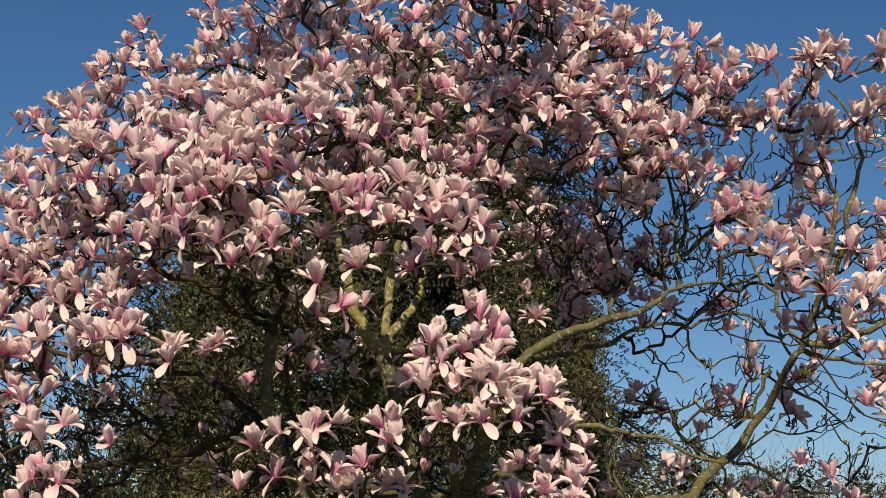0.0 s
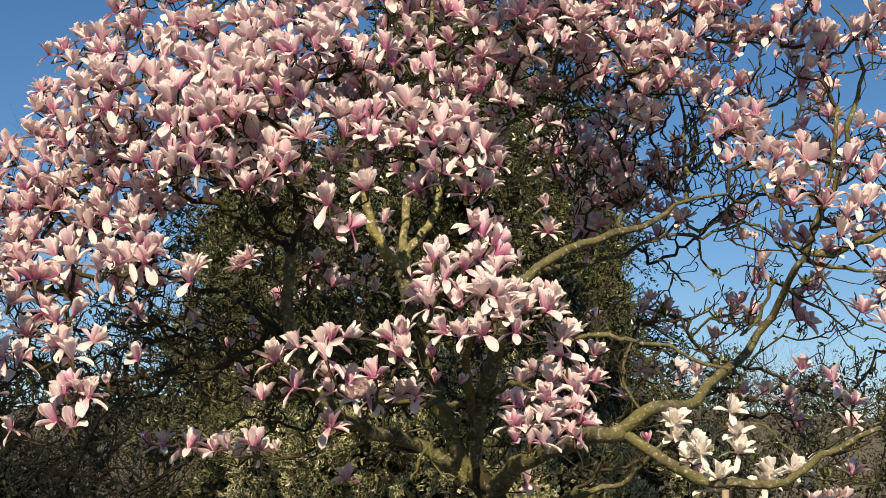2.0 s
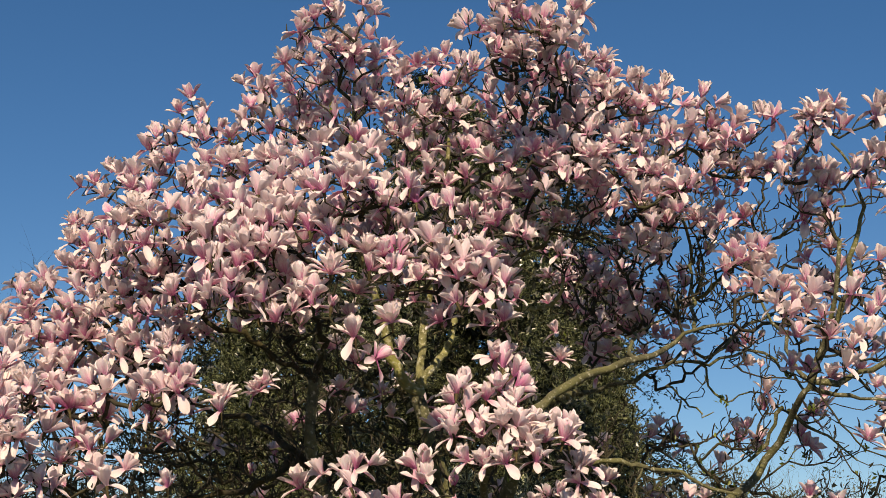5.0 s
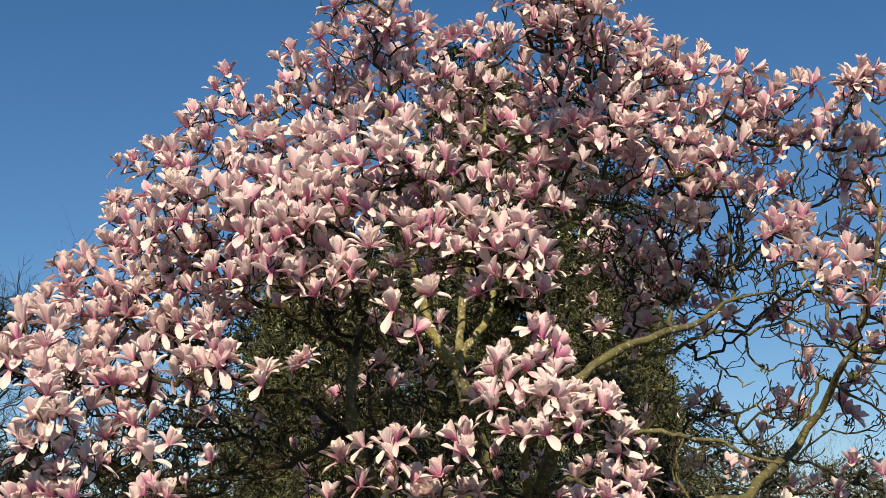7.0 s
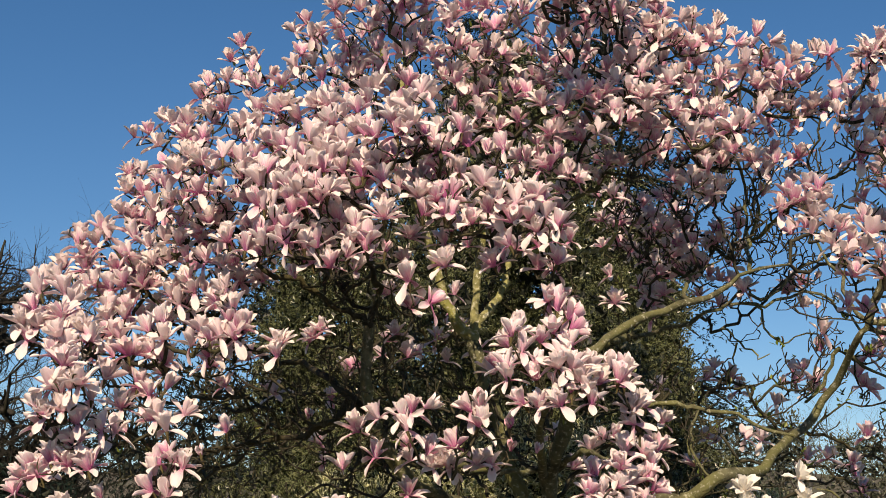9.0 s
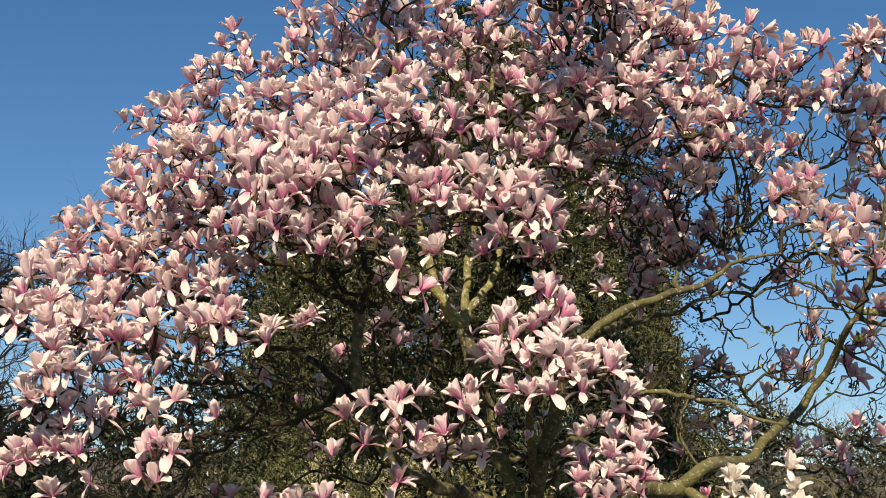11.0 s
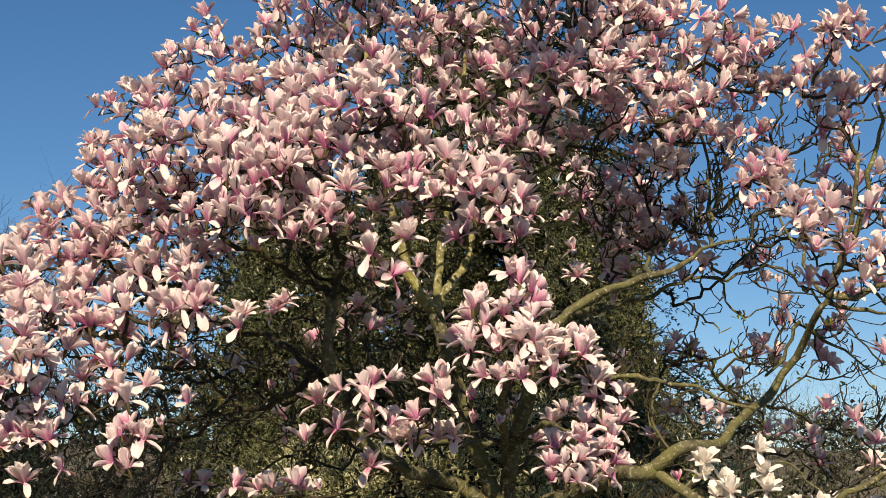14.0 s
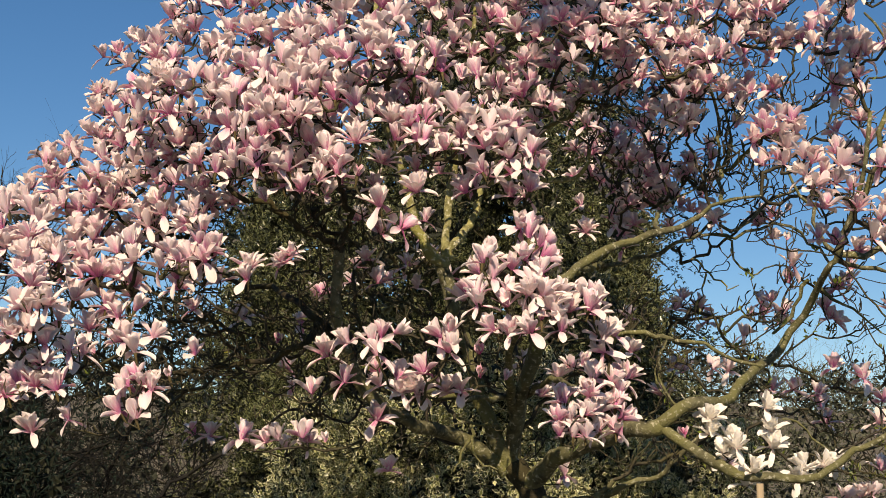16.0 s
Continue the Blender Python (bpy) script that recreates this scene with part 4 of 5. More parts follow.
# nearest 300 are parts of their own, the others are joined
order = sorted(range(len(BLOSSOMS)), key=lambda i: BLOSSOMS[i][0][1])
single = set(order[:300])
rest = Soup()
TINTS = {"pink": 0, "blush": 2, "rose": 4, "pale": 6, "deep": 8}
for i, (p, d, kind, tint, big) in enumerate(BLOSSOMS):
    turn = Vector(d).to_track_quat("Z", "Y").to_matrix().to_4x4()
    size = rng.uniform(0.74, 0.91) * big
    m = Matrix.Translation(Vector(p - 0.030 * d)) @ turn @ Matrix.Rotation(rng.uniform(0, 6.28), 4, "Z") @ Matrix.Scale(size, 4)
    plan = blossom_plan(kind, rng)
    if i in single:
        words = {"pink": "", "blush": "wide white blossom with a blush of pink", "pale": "nearly white open blossom", "rose": "deep rose half-open blossom", "deep": "blossom flushed deep pink"}[tint]
        b = part("blossom", FOOT, None, magnolia, words)
        b.matrix_local = m
        for row in plan:
            o = part("petal", PETALS[tint][row[0]], None, b)
            o.matrix_local = petal_matrix(row)
    else:
        for row in plan:
            v, f, mi, uv = PLAIN_SHAPES[row[0]]
            w = m @ petal_matrix(row)
            a = np.array(w)
            k0 = len(rest.mi)
            rest.add(v @ a[:3, :3].T + a[:3, 3], f, 0, uv)
            rest.mi[k0:] = [s + TINTS[tint] for s in mi]
part("blossoms", rest.mesh("blossoms", [FAR_OUT, FAR_IN, FAR_BLUSH, FAR_IN, FAR_ROSE, FAR_IN, FAR_PALE, FAR_PALE, FAR_DEEP, FAR_IN], with_uv=True), None, magnolia, "pink and white blossoms deeper in the crown", "stuff")

# limbs: a way through the crown and the radius at its foot and its end
nodes, links_to = [], []  # places along the wood, and the place that each grows from


def limb(name, pts, r0, r1):
    line = curve_through(pts, 0.08 if r0 > 0.015 else 0.05)
    line[1:-1] += rng.normal(size=(len(line) - 2, 3)) * (0.005 if r0 > 0.015 else 0.007)
    soup = Soup()
    tube(soup, line, np.linspace(r0, r1, len(line)), 10 if r0 > 0.015 else 7, int(rng.integers(1e6)), 0.06 if r0 > 0.015 else 0.12)
    # wood that stands in shade takes the bark with shade in its colour
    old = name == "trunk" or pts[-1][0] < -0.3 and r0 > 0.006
    part(name, soup.mesh(name, [SHADED_BARK if old else SUNLIT_LICHEN_BARK if name == "forked_limb" else BARK]), None, magnolia, "brown bark with pale lichen, darkened for the shade under the crown" if name == "trunk" else "")
    for j, p in enumerate(line):
        links_to.append(len(nodes) - 1 if j else -1)
        nodes.append(p)


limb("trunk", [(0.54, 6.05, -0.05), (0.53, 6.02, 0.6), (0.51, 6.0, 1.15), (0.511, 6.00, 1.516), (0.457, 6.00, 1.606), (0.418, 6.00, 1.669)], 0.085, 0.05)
limb("stem", [(0.480, 6.00, 1.565), (0.520, 5.93, 1.634), (0.577, 5.82, 1.691), (0.682, 5.66, 1.748), (0.769, 5.50, 1.781), (0.838, 5.40, 1.795), (0.906, 5.33, 1.802)], 0.04, 0.029)
limb("limb", [(0.874, 5.36, 1.799), (0.919, 5.32, 1.818), (0.967, 5.30, 1.865), (1.017, 5.32, 1.891), (1.117, 5.42, 1.898), (1.213, 5.55, 1.926), (1.299, 5.70, 1.989), (1.392, 5.85, 2.058), (1.463, 5.95, 2.102), (1.573, 6.00, 2.220), (1.630, 5.85, 2.373), (1.649, 5.70, 2.449), (1.666, 5.66, 2.488), (1.683, 5.62, 2.545), (1.714, 5.60, 2.644), (1.744, 5.50, 2.816), (1.758, 5.45, 3.030)], 0.0265, 0.008)
limb("limb", [(0.874, 5.36, 1.803), (0.966, 5.30, 1.763), (1.040, 5.26, 1.704), (1.116, 5.24, 1.661), (1.172, 5.22, 1.634), (1.268, 5.20, 1.621), (1.389, 5.20, 1.617), (1.454, 5.20, 1.632), (1.511, 5.20, 1.674), (1.573, 5.20, 1.717), (1.649, 5.18, 1.757), (1.763, 5.15, 1.815)], 0.023, 0.009)
limb("stem", [(0.418, 6.00, 1.660), (0.416, 5.98, 1.753), (0.423, 5.90, 1.858), (0.430, 5.82, 1.939), (0.469, 5.70, 2.065), (0.501, 5.56, 2.195), (0.520, 5.45, 2.302)], 0.036, 0.024)
limb("limb", [(0.503, 5.45, 2.270), (0.522, 5.43, 2.315), (0.560, 5.42, 2.354), (0.623, 5.44, 2.398), (0.740, 5.50, 2.479), (0.859, 5.56, 2.533), (0.985, 5.64, 2.587), (1.087, 5.70, 2.627), (1.155, 5.76, 2.670), (1.215, 5.82, 2.724), (1.318, 5.90, 2.766), (1.461, 6.00, 2.805)], 0.0225, 0.005)
limb("limb", [(0.581, 5.46, 2.375), (0.691, 5.80, 2.455), (0.894, 6.50, 2.583), (1.054, 6.50, 2.622), (1.201, 6.45, 2.671), (1.285, 6.45, 2.718), (1.360, 6.45, 2.788), (1.389, 6.45, 2.752), (1.439, 6.45, 2.739), (1.492, 6.45, 2.765), (1.557, 6.50, 2.818), (1.647, 6.50, 2.897), (1.767, 6.50, 2.950)], 0.015, 0.006)
limb("branch", [(1.292, 6.45, 2.710), (1.407, 6.45, 2.705), (1.498, 6.45, 2.731), (1.641, 6.45, 2.765), (1.728, 6.40, 2.728), (1.798, 6.35, 2.637), (1.841, 6.30, 2.554)], 0.008, 0.006)
limb("branch", [(1.407, 6.45, 2.705), (1.435, 6.45, 2.653), (1.459, 6.45, 2.576), (1.513, 6.45, 2.533), (1.579, 6.40, 2.556), (1.668, 6.40, 2.569)], 0.0065, 0.0035)
limb("branch", [(1.249, 6.45, 2.602), (1.299, 6.45, 2.576), (1.315, 6.45, 2.538), (1.384, 6.45, 2.494), (1.409, 6.45, 2.469), (1.460, 6.45, 2.487)], 0.0055, 0.003)
limb("branch", [(1.315, 6.45, 2.538), (1.302, 6.45, 2.461), (1.272, 6.45, 2.411)], 0.0045, 0.003)
limb("branch", [(0.959, 5.62, 2.572), (1.004, 5.90, 2.694), (1.105, 6.30, 2.819), (1.172, 6.32, 2.848), (1.269, 6.35, 2.919)], 0.01, 0.004)
limb("branch", [(1.261, 5.86, 2.741), (1.308, 6.10, 2.942), (1.346, 6.30, 3.167), (1.306, 6.20, 3.272), (1.244, 6.10, 3.347), (1.212, 6.00, 3.446)], 0.01, 0.005)
limb("branch", [(1.374, 6.35, 2.997), (1.400, 6.30, 3.115), (1.364, 6.25, 3.233), (1.310, 6.15, 3.310)], 0.008, 0.004)
limb("branch", [(1.374, 6.35, 2.984), (1.430, 6.25, 3.013), (1.473, 6.10, 3.055), (1.573, 5.90, 3.118), (1.640, 5.70, 3.150), (1.686, 5.60, 3.229)], 0.011, 0.005)
limb("stem", [(0.411, 6.00, 1.655), (0.351, 5.98, 1.764), (0.279, 5.95, 1.945), (0.206, 5.93, 2.173), (0.148, 5.92, 2.357), (0.123, 5.92, 2.469), (0.123, 5.92, 2.516)], 0.036, 0.027)
limb("forked_limb", [(0.128, 5.92, 2.477), (0.084, 5.90, 2.499), (0.044, 5.88, 2.550), (0.012, 5.86, 2.603), (-0.007, 5.84, 2.665), (-0.025, 5.82, 2.737), (-0.056, 5.80, 2.850), (-0.136, 5.70, 3.016), (-0.157, 5.60, 3.225), (-0.171, 5.60, 3.463), (-0.164, 5.70, 3.743)], 0.026, 0.007)
limb("forked_limb", [(0.124, 5.92, 2.472), (0.124, 5.92, 2.538), (0.129, 5.93, 2.615), (0.137, 5.94, 2.712), (0.142, 5.95, 2.798), (0.159, 5.95, 2.907), (0.168, 5.90, 3.066), (0.215, 5.85, 3.298), (0.239, 5.80, 3.580), (0.262, 5.75, 3.788)], 0.0215, 0.007)
limb("forked_limb", [(0.128, 5.92, 2.500), (0.147, 5.93, 2.539), (0.181, 5.95, 2.590), (0.215, 5.97, 2.632), (0.245, 6.00, 2.670), (0.260, 6.02, 2.727), (0.269, 6.05, 2.787), (0.288, 6.08, 2.842), (0.330, 6.10, 2.868), (0.416, 6.10, 2.883), (0.503, 6.12, 2.895), (0.591, 6.15, 2.886), (0.685, 6.20, 2.907), (0.725, 6.20, 2.943), (0.760, 6.20, 3.039)], 0.019, 0.008)
limb("limb", [(0.293, 6.08, 2.847), (0.435, 6.00, 2.992), (0.552, 5.95, 3.067), (0.643, 5.90, 3.104), (0.712, 5.85, 3.225), (0.809, 5.80, 3.532)], 0.014, 0.006)
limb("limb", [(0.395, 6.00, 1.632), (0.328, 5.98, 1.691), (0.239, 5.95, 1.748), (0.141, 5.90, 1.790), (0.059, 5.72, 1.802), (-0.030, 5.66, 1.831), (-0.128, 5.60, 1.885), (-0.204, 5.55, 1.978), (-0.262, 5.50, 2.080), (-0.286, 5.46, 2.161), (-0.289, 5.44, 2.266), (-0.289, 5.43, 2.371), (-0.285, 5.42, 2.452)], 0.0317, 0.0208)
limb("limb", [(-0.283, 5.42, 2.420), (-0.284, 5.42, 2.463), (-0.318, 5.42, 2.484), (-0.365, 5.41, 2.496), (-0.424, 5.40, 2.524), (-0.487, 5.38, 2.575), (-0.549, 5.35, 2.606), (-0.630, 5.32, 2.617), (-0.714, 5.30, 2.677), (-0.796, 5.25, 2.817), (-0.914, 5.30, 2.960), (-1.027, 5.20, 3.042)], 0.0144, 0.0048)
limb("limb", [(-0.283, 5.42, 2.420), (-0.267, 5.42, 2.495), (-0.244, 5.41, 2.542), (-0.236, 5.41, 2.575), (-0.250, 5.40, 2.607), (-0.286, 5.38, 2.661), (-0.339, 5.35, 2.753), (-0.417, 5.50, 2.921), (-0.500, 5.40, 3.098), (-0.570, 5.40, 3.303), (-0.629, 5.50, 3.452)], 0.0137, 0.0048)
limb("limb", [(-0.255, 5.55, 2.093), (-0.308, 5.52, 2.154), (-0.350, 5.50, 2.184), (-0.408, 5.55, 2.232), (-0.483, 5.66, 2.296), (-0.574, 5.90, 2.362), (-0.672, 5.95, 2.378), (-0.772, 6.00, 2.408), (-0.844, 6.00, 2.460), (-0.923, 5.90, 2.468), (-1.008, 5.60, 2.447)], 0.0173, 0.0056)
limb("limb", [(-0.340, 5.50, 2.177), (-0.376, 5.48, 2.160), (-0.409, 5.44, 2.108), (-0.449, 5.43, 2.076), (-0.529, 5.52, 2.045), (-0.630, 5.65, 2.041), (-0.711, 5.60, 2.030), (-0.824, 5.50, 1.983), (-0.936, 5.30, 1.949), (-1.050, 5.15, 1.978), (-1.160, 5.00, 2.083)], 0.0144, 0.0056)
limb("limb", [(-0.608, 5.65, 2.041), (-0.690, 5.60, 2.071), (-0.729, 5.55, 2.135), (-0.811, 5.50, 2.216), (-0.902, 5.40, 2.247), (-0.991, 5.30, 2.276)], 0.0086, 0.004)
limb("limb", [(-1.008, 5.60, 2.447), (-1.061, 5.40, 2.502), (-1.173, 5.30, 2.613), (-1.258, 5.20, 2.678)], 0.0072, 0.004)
limb("limb", [(0.428, 6.03, 1.790), (0.399, 5.85, 1.907), (0.363, 5.50, 2.004), (0.352, 5.20, 2.083), (0.369, 4.90, 2.150), (0.375, 4.75, 2.246), (0.376, 4.65, 2.361)], 0.022, 0.006)
limb("limb", [(0.464, 5.90, 1.945), (0.533, 5.60, 1.988), (0.597, 5.30, 1.931), (0.633, 5.10, 1.879)], 0.014, 0.006)
limb("limb", [(0.398, 5.85, 1.941), (0.283, 5.60, 1.913), (0.147, 5.40, 1.910), (0.021, 5.20, 1.916), (-0.060, 5.10, 1.968)], 0.013, 0.006)
limb("limb", [(0.446, 6.00, 1.526), (0.756, 5.90, 1.532), (0.806, 5.85, 1.570), (0.855, 5.80, 1.596), (0.944, 5.80, 1.612), (0.994, 5.75, 1.648), (1.039, 5.70, 1.696), (1.119, 5.65, 1.787)], 0.018, 0.006)
limb("branch", [(0.733, 5.90, 1.525), (0.771, 5.88, 1.570), (0.807, 5.86, 1.610)], 0.016, 0.01)
limb("branch", [(0.346, 5.90, 1.825), (0.264, 5.62, 1.812), (0.154, 5.58, 1.809)], 0.008, 0.004)
limb("branch", [(0.224, 5.60, 1.811), (0.233, 5.60, 1.762), (0.188, 5.60, 1.740), (0.182, 5.60, 1.676), (0.163, 5.60, 1.633)], 0.008, 0.004)
limb("branch", [(0.229, 5.60, 1.764), (0.242, 5.60, 1.708), (0.268, 5.60, 1.662), (0.329, 5.60, 1.642)], 0.006, 0.003)
limb("branch", [(1.047, 6.10, 2.155), (1.022, 6.10, 2.060), (1.050, 6.10, 1.989), (1.085, 6.00, 1.918)], 0.007, 0.006)
limb("branch", [(1.686, 5.68, 2.511), (1.713, 5.66, 2.588), (1.745, 5.64, 2.654), (1.785, 5.60, 2.773), (1.810, 5.55, 2.855), (1.810, 5.50, 2.982), (1.876, 5.50, 3.146), (1.850, 5.50, 3.310), (1.765, 5.50, 3.450)], 0.015, 0.005)
limb("branch", [(1.686, 5.68, 2.506), (1.775, 5.65, 2.508), (1.863, 5.60, 2.534), (1.939, 5.55, 2.574), (2.036, 5.50, 2.602)], 0.015, 0.008)
limb("branch", [(1.675, 5.70, 2.491), (1.792, 5.75, 2.464), (1.924, 5.80, 2.469), (2.041, 5.80, 2.455)], 0.012, 0.006)
limb("branch", [(1.681, 5.68, 2.510), (1.640, 5.75, 2.585), (1.620, 5.80, 2.715), (1.563, 5.80, 2.772), (1.520, 5.80, 2.878)], 0.011, 0.004)
limb("branch", [(1.633, 5.85, 2.419), (1.714, 5.90, 2.357), (1.807, 5.90, 2.312), (1.920, 5.90, 2.222)], 0.009, 0.004)
limb("branch", [(1.623, 5.90, 2.437), (1.599, 5.95, 2.373), (1.573, 6.00, 2.296), (1.499, 6.00, 2.224)], 0.01, 0.008)
limb("branch", [(0.706, 5.85, 2.173), (0.786, 5.85, 2.193), (0.935, 5.85, 2.204), (1.004, 5.85, 2.178), (1.141, 5.85, 2.168), (1.221, 5.85, 2.135), (1.301, 5.85, 2.102), (1.404, 5.85, 2.074)], 0.0105, 0.006)
limb("branch", [(1.069, 5.85, 1.901), (1.006, 5.85, 1.972), (0.989, 5.85, 2.063), (0.994, 5.85, 2.132), (1.027, 5.85, 2.173)], 0.006, 0.0045)
limb("branch", [(1.608, 5.60, 1.732), (1.544, 5.60, 1.781), (1.480, 5.60, 1.834), (1.426, 5.60, 1.850)], 0.005, 0.003)

# twigs grow from the limbs to every blossom, each from the nearest wood that points its way
targets = [b[0] - 0.06 * b[1] for b in BLOSSOMS]
axes = [b[1] for b in BLOSSOMS]
blooming = len(targets)
for _ in range(2700):  # bare shoots inside the crown, thickest in its lower middle
    q = np.array([rng.uniform(-1.3, 2.6), rng.uniform(5.6, 6.9), rng.uniform(1.62, 3.7)])
    if 0.6 < q[0] < 1.35 and 2.4 < q[2] < 2.8 and q[1] < 6.55 or -0.15 < q[0] < 0.4 and 2.3 < q[2] < 2.95 and q[1] < 6.0:
        continue
    if q[2] < 3.85 - 0.22 * abs(q[0] - 0.4) and rng.random() < (0.3 if q[0] > 1.0 and q[2] < 2.6 and q[1] < 6.0 else 0.62 if q[0] > 1.35 else 0.8 if q[2] < 2.8 or q[0] > 1.1 else 0.4):
        targets.append(q)
        axes.append(facing(q))
for _ in range(950):  # and under the spreading side of it
    q = np.array([rng.uniform(-1.35, 0.35), rng.uniform(5.25, 6.1), rng.uniform(1.9, 3.1)])
    if -0.15 < q[0] and 2.3 < q[2] < 2.95:
        continue
    targets.append(q)
    axes.append(facing(q))
for _ in range(260):  # and where the crown thins out
    q = np.array([rng.uniform(0.8, 1.7), rng.uniform(6.0, 6.9), rng.uniform(2.85, 3.65)])
    targets.append(q)
    axes.append(facing(q))
heads = np.array([b[0] for b in BLOSSOMS])
kept = [i for i, q in enumerate(targets) if i < blooming or np.linalg.norm(heads - q, axis=1).min() < (0.0 if q[0] < -0.95 and q[2] > 2.3 else 0.13 if q[0] < -0.5 and q[2] > 2.3 else 0.24 if q[2] > 2.6 else 0.45)]
targets, axes = np.array(targets)[kept], np.array(axes)[kept]
spine = np.array([0.3, 6.05, 1.7])


def reach(new_nodes, todo):
    t = targets[todo][:, None] - new_nodes[None]
    far = np.linalg.norm(t, axis=2) + 1e-6
    out = new_nodes - spine
    out = out / (np.linalg.norm(out, axis=1, keepdims=True) + 1e-6)
    along = (t / far[..., None] * out[None]).sum(2)
    return far * (1.35 - 0.55 * along)


todo = list(range(len(targets)))
best = np.full(len(targets), 1e9)
origin = np.zeros(len(targets), int)
fresh = 0
chains = []
while todo:
    ids = np.array(todo)
    add = np.array(nodes[fresh:])
    if len(add):
        c = reach(add, ids)
        k = c.argmin(1)
        better = c[np.arange(len(ids)), k] < best[ids]
        best[ids[better]] = c[np.arange(len(ids)), k][better]
        origin[ids[better]] = k[better] + fresh
    fresh = len(nodes)
    pick = int(ids[best[ids].argmin()])
    todo.remove(pick)
    a, b = np.array(nodes[origin[pick]]), targets[pick]
    far = np.linalg.norm(b - a)
    lift = axes[pick] * min(far * 0.18, 0.045)
    side = rng.normal(size=3) * min(far * 0.07, 0.03)
    steps = max(2, int(far / 0.04))
    chain = [int(origin[pick])]
    for s in np.arange(1, steps + 1) / steps:
        mid = (a + b) / 2 - lift * 0.6 + side
        p = (1 - s) ** 2 * a + 2 * s * (1 - s) * mid + s * s * b
        if s < 1:
            p = p + rng.normal(size=3) * 0.0065
        links_to.append(chain[-1])
        nodes.append(p)
        chain.append(len(nodes) - 1)
    chains.append((chain, 1.0 if pick < blooming else 0.35))
load = np.zeros(len(nodes))
for chain, share in chains:
    load[chain[-1]] += share
for i in range(len(nodes) - 1, -1, -1):
    if links_to[i] >= 0:
        load[links_to[i]] += load[i]
twigs = Soup()
for chain, share in chains:
    r = np.minimum(0.0027 * np.maximum(load[chain], 0.4) ** 0.36, 0.0078)
    r[0] = r[1]
    tube(twigs, [nodes[i] for i in chain], r, 4)
    if rng.random() < 0.8:  # short spurs with a closed leaf bud
        for _ in range(int(rng.integers(1, 4))):
            i = chain[int(rng.integers(1, len(chain)))]
            d = facing(nodes[i]) + rng.normal(size=3) * 0.5
            d = d / np.linalg.norm(d)
            n = rng.uniform(0.025, 0.085)
            p = np.array(nodes[i])
            bend = rng.normal(size=3) * 0.012
            tube(twigs, [p, p + d * n * 0.5 + bend, p + d * n * 0.85 + bend * 0.6, p + d * n], [0.0026, 0.0022, 0.0034, 0.0014], 4)
part("twigwork", twigs.mesh("twigwork", [TWIG]), None, magnolia, "thin dark crooked twigs with buds", "stuff")


def leaf_quads(soup, places, dirs, ups, length, width, fold=0.25, mat=0):
    """Many small pointed leaves, each two halves folded along the midrib."""
    places, dirs, ups = (np.asarray(a, float) for a in (places, dirs, ups))
    n = len(places)
    dirs = dirs / (np.linalg.norm(dirs, axis=1, keepdims=True) + 1e-9)
    side = np.cross(dirs, ups)
    side /= np.linalg.norm(side, axis=1, keepdims=True) + 1e-9
    nor = np.cross(side, dirs)
    L, W = np.broadcast_to(length, n)[:, None], np.broadcast_to(width, n)[:, None]
    v = np.stack([places, places + dirs * L * 0.5 + side * W / 2 + nor * W * fold, places + dirs * L,
                  places + dirs * L * 0.5 - side * W / 2 + nor * W * fold], 1)
    base = soup.n + 4 * np.arange(n)[:, None]
    faces = np.concatenate([base + [0, 1, 2], base + [0, 2, 3]])
    soup.v.append(v.reshape(-1, 3))
    soup.f.extend(map(tuple, faces.tolist()))
    soup.mi.extend([mat] * len(faces))
    soup.uv.append(np.tile([(1, 0), (0, 0), (0, 1), (0, 0)], (n, 1)))
    soup.n += 4 * n


# a few young leaves at shoot ends
s = Soup()
picks = rng.choice(len(targets), 150, replace=False)
pl = np.repeat(targets[picks], 2, 0) + rng.normal(size=(300, 3)) * 0.01
leaf_quads(s, pl, rng.normal(size=(300, 3)) * 0.6 + [0, -0.2, 0.8], rng.normal(size=(300, 3)), rng.uniform(0.018, 0.04, 300), rng.uniform(0.007, 0.016, 300))
thin = [i for i in range(blooming, len(targets)) if targets[i][0] > 1.15 and targets[i][2] < 2.6]
for i in thin[:70]:
    n = int(rng.integers(3, 6))
    leaf_quads(s, targets[i] + rng.normal(size=(n, 3)) * 0.012, rng.normal(size=(n, 3)) * 0.7 + [0, -0.1, 0.6], rng.normal(size=(n, 3)), rng.uniform(0.02, 0.04, n), rng.uniform(0.009, 0.017, n))
part("young_leaves", s.mesh("young_leaves", [NEW_LEAF], False), None, magnolia, "fresh yellow-green leaves at the shoot tips", "stuff")


# ---- evergreens behind it ----
def cloud(g, n, clumps, spread):
    """Points gathered in clumps."""
    k = g.integers(0, len(clumps), n)
    d = g.normal(size=(n, 3))
    d /= np.linalg.norm(d, axis=1, keepdims=True) + 1e-9
    return clumps[k] + d * (spread[k] * g.uniform(0.55, 1.0, n) ** 0.5)[:, None], d


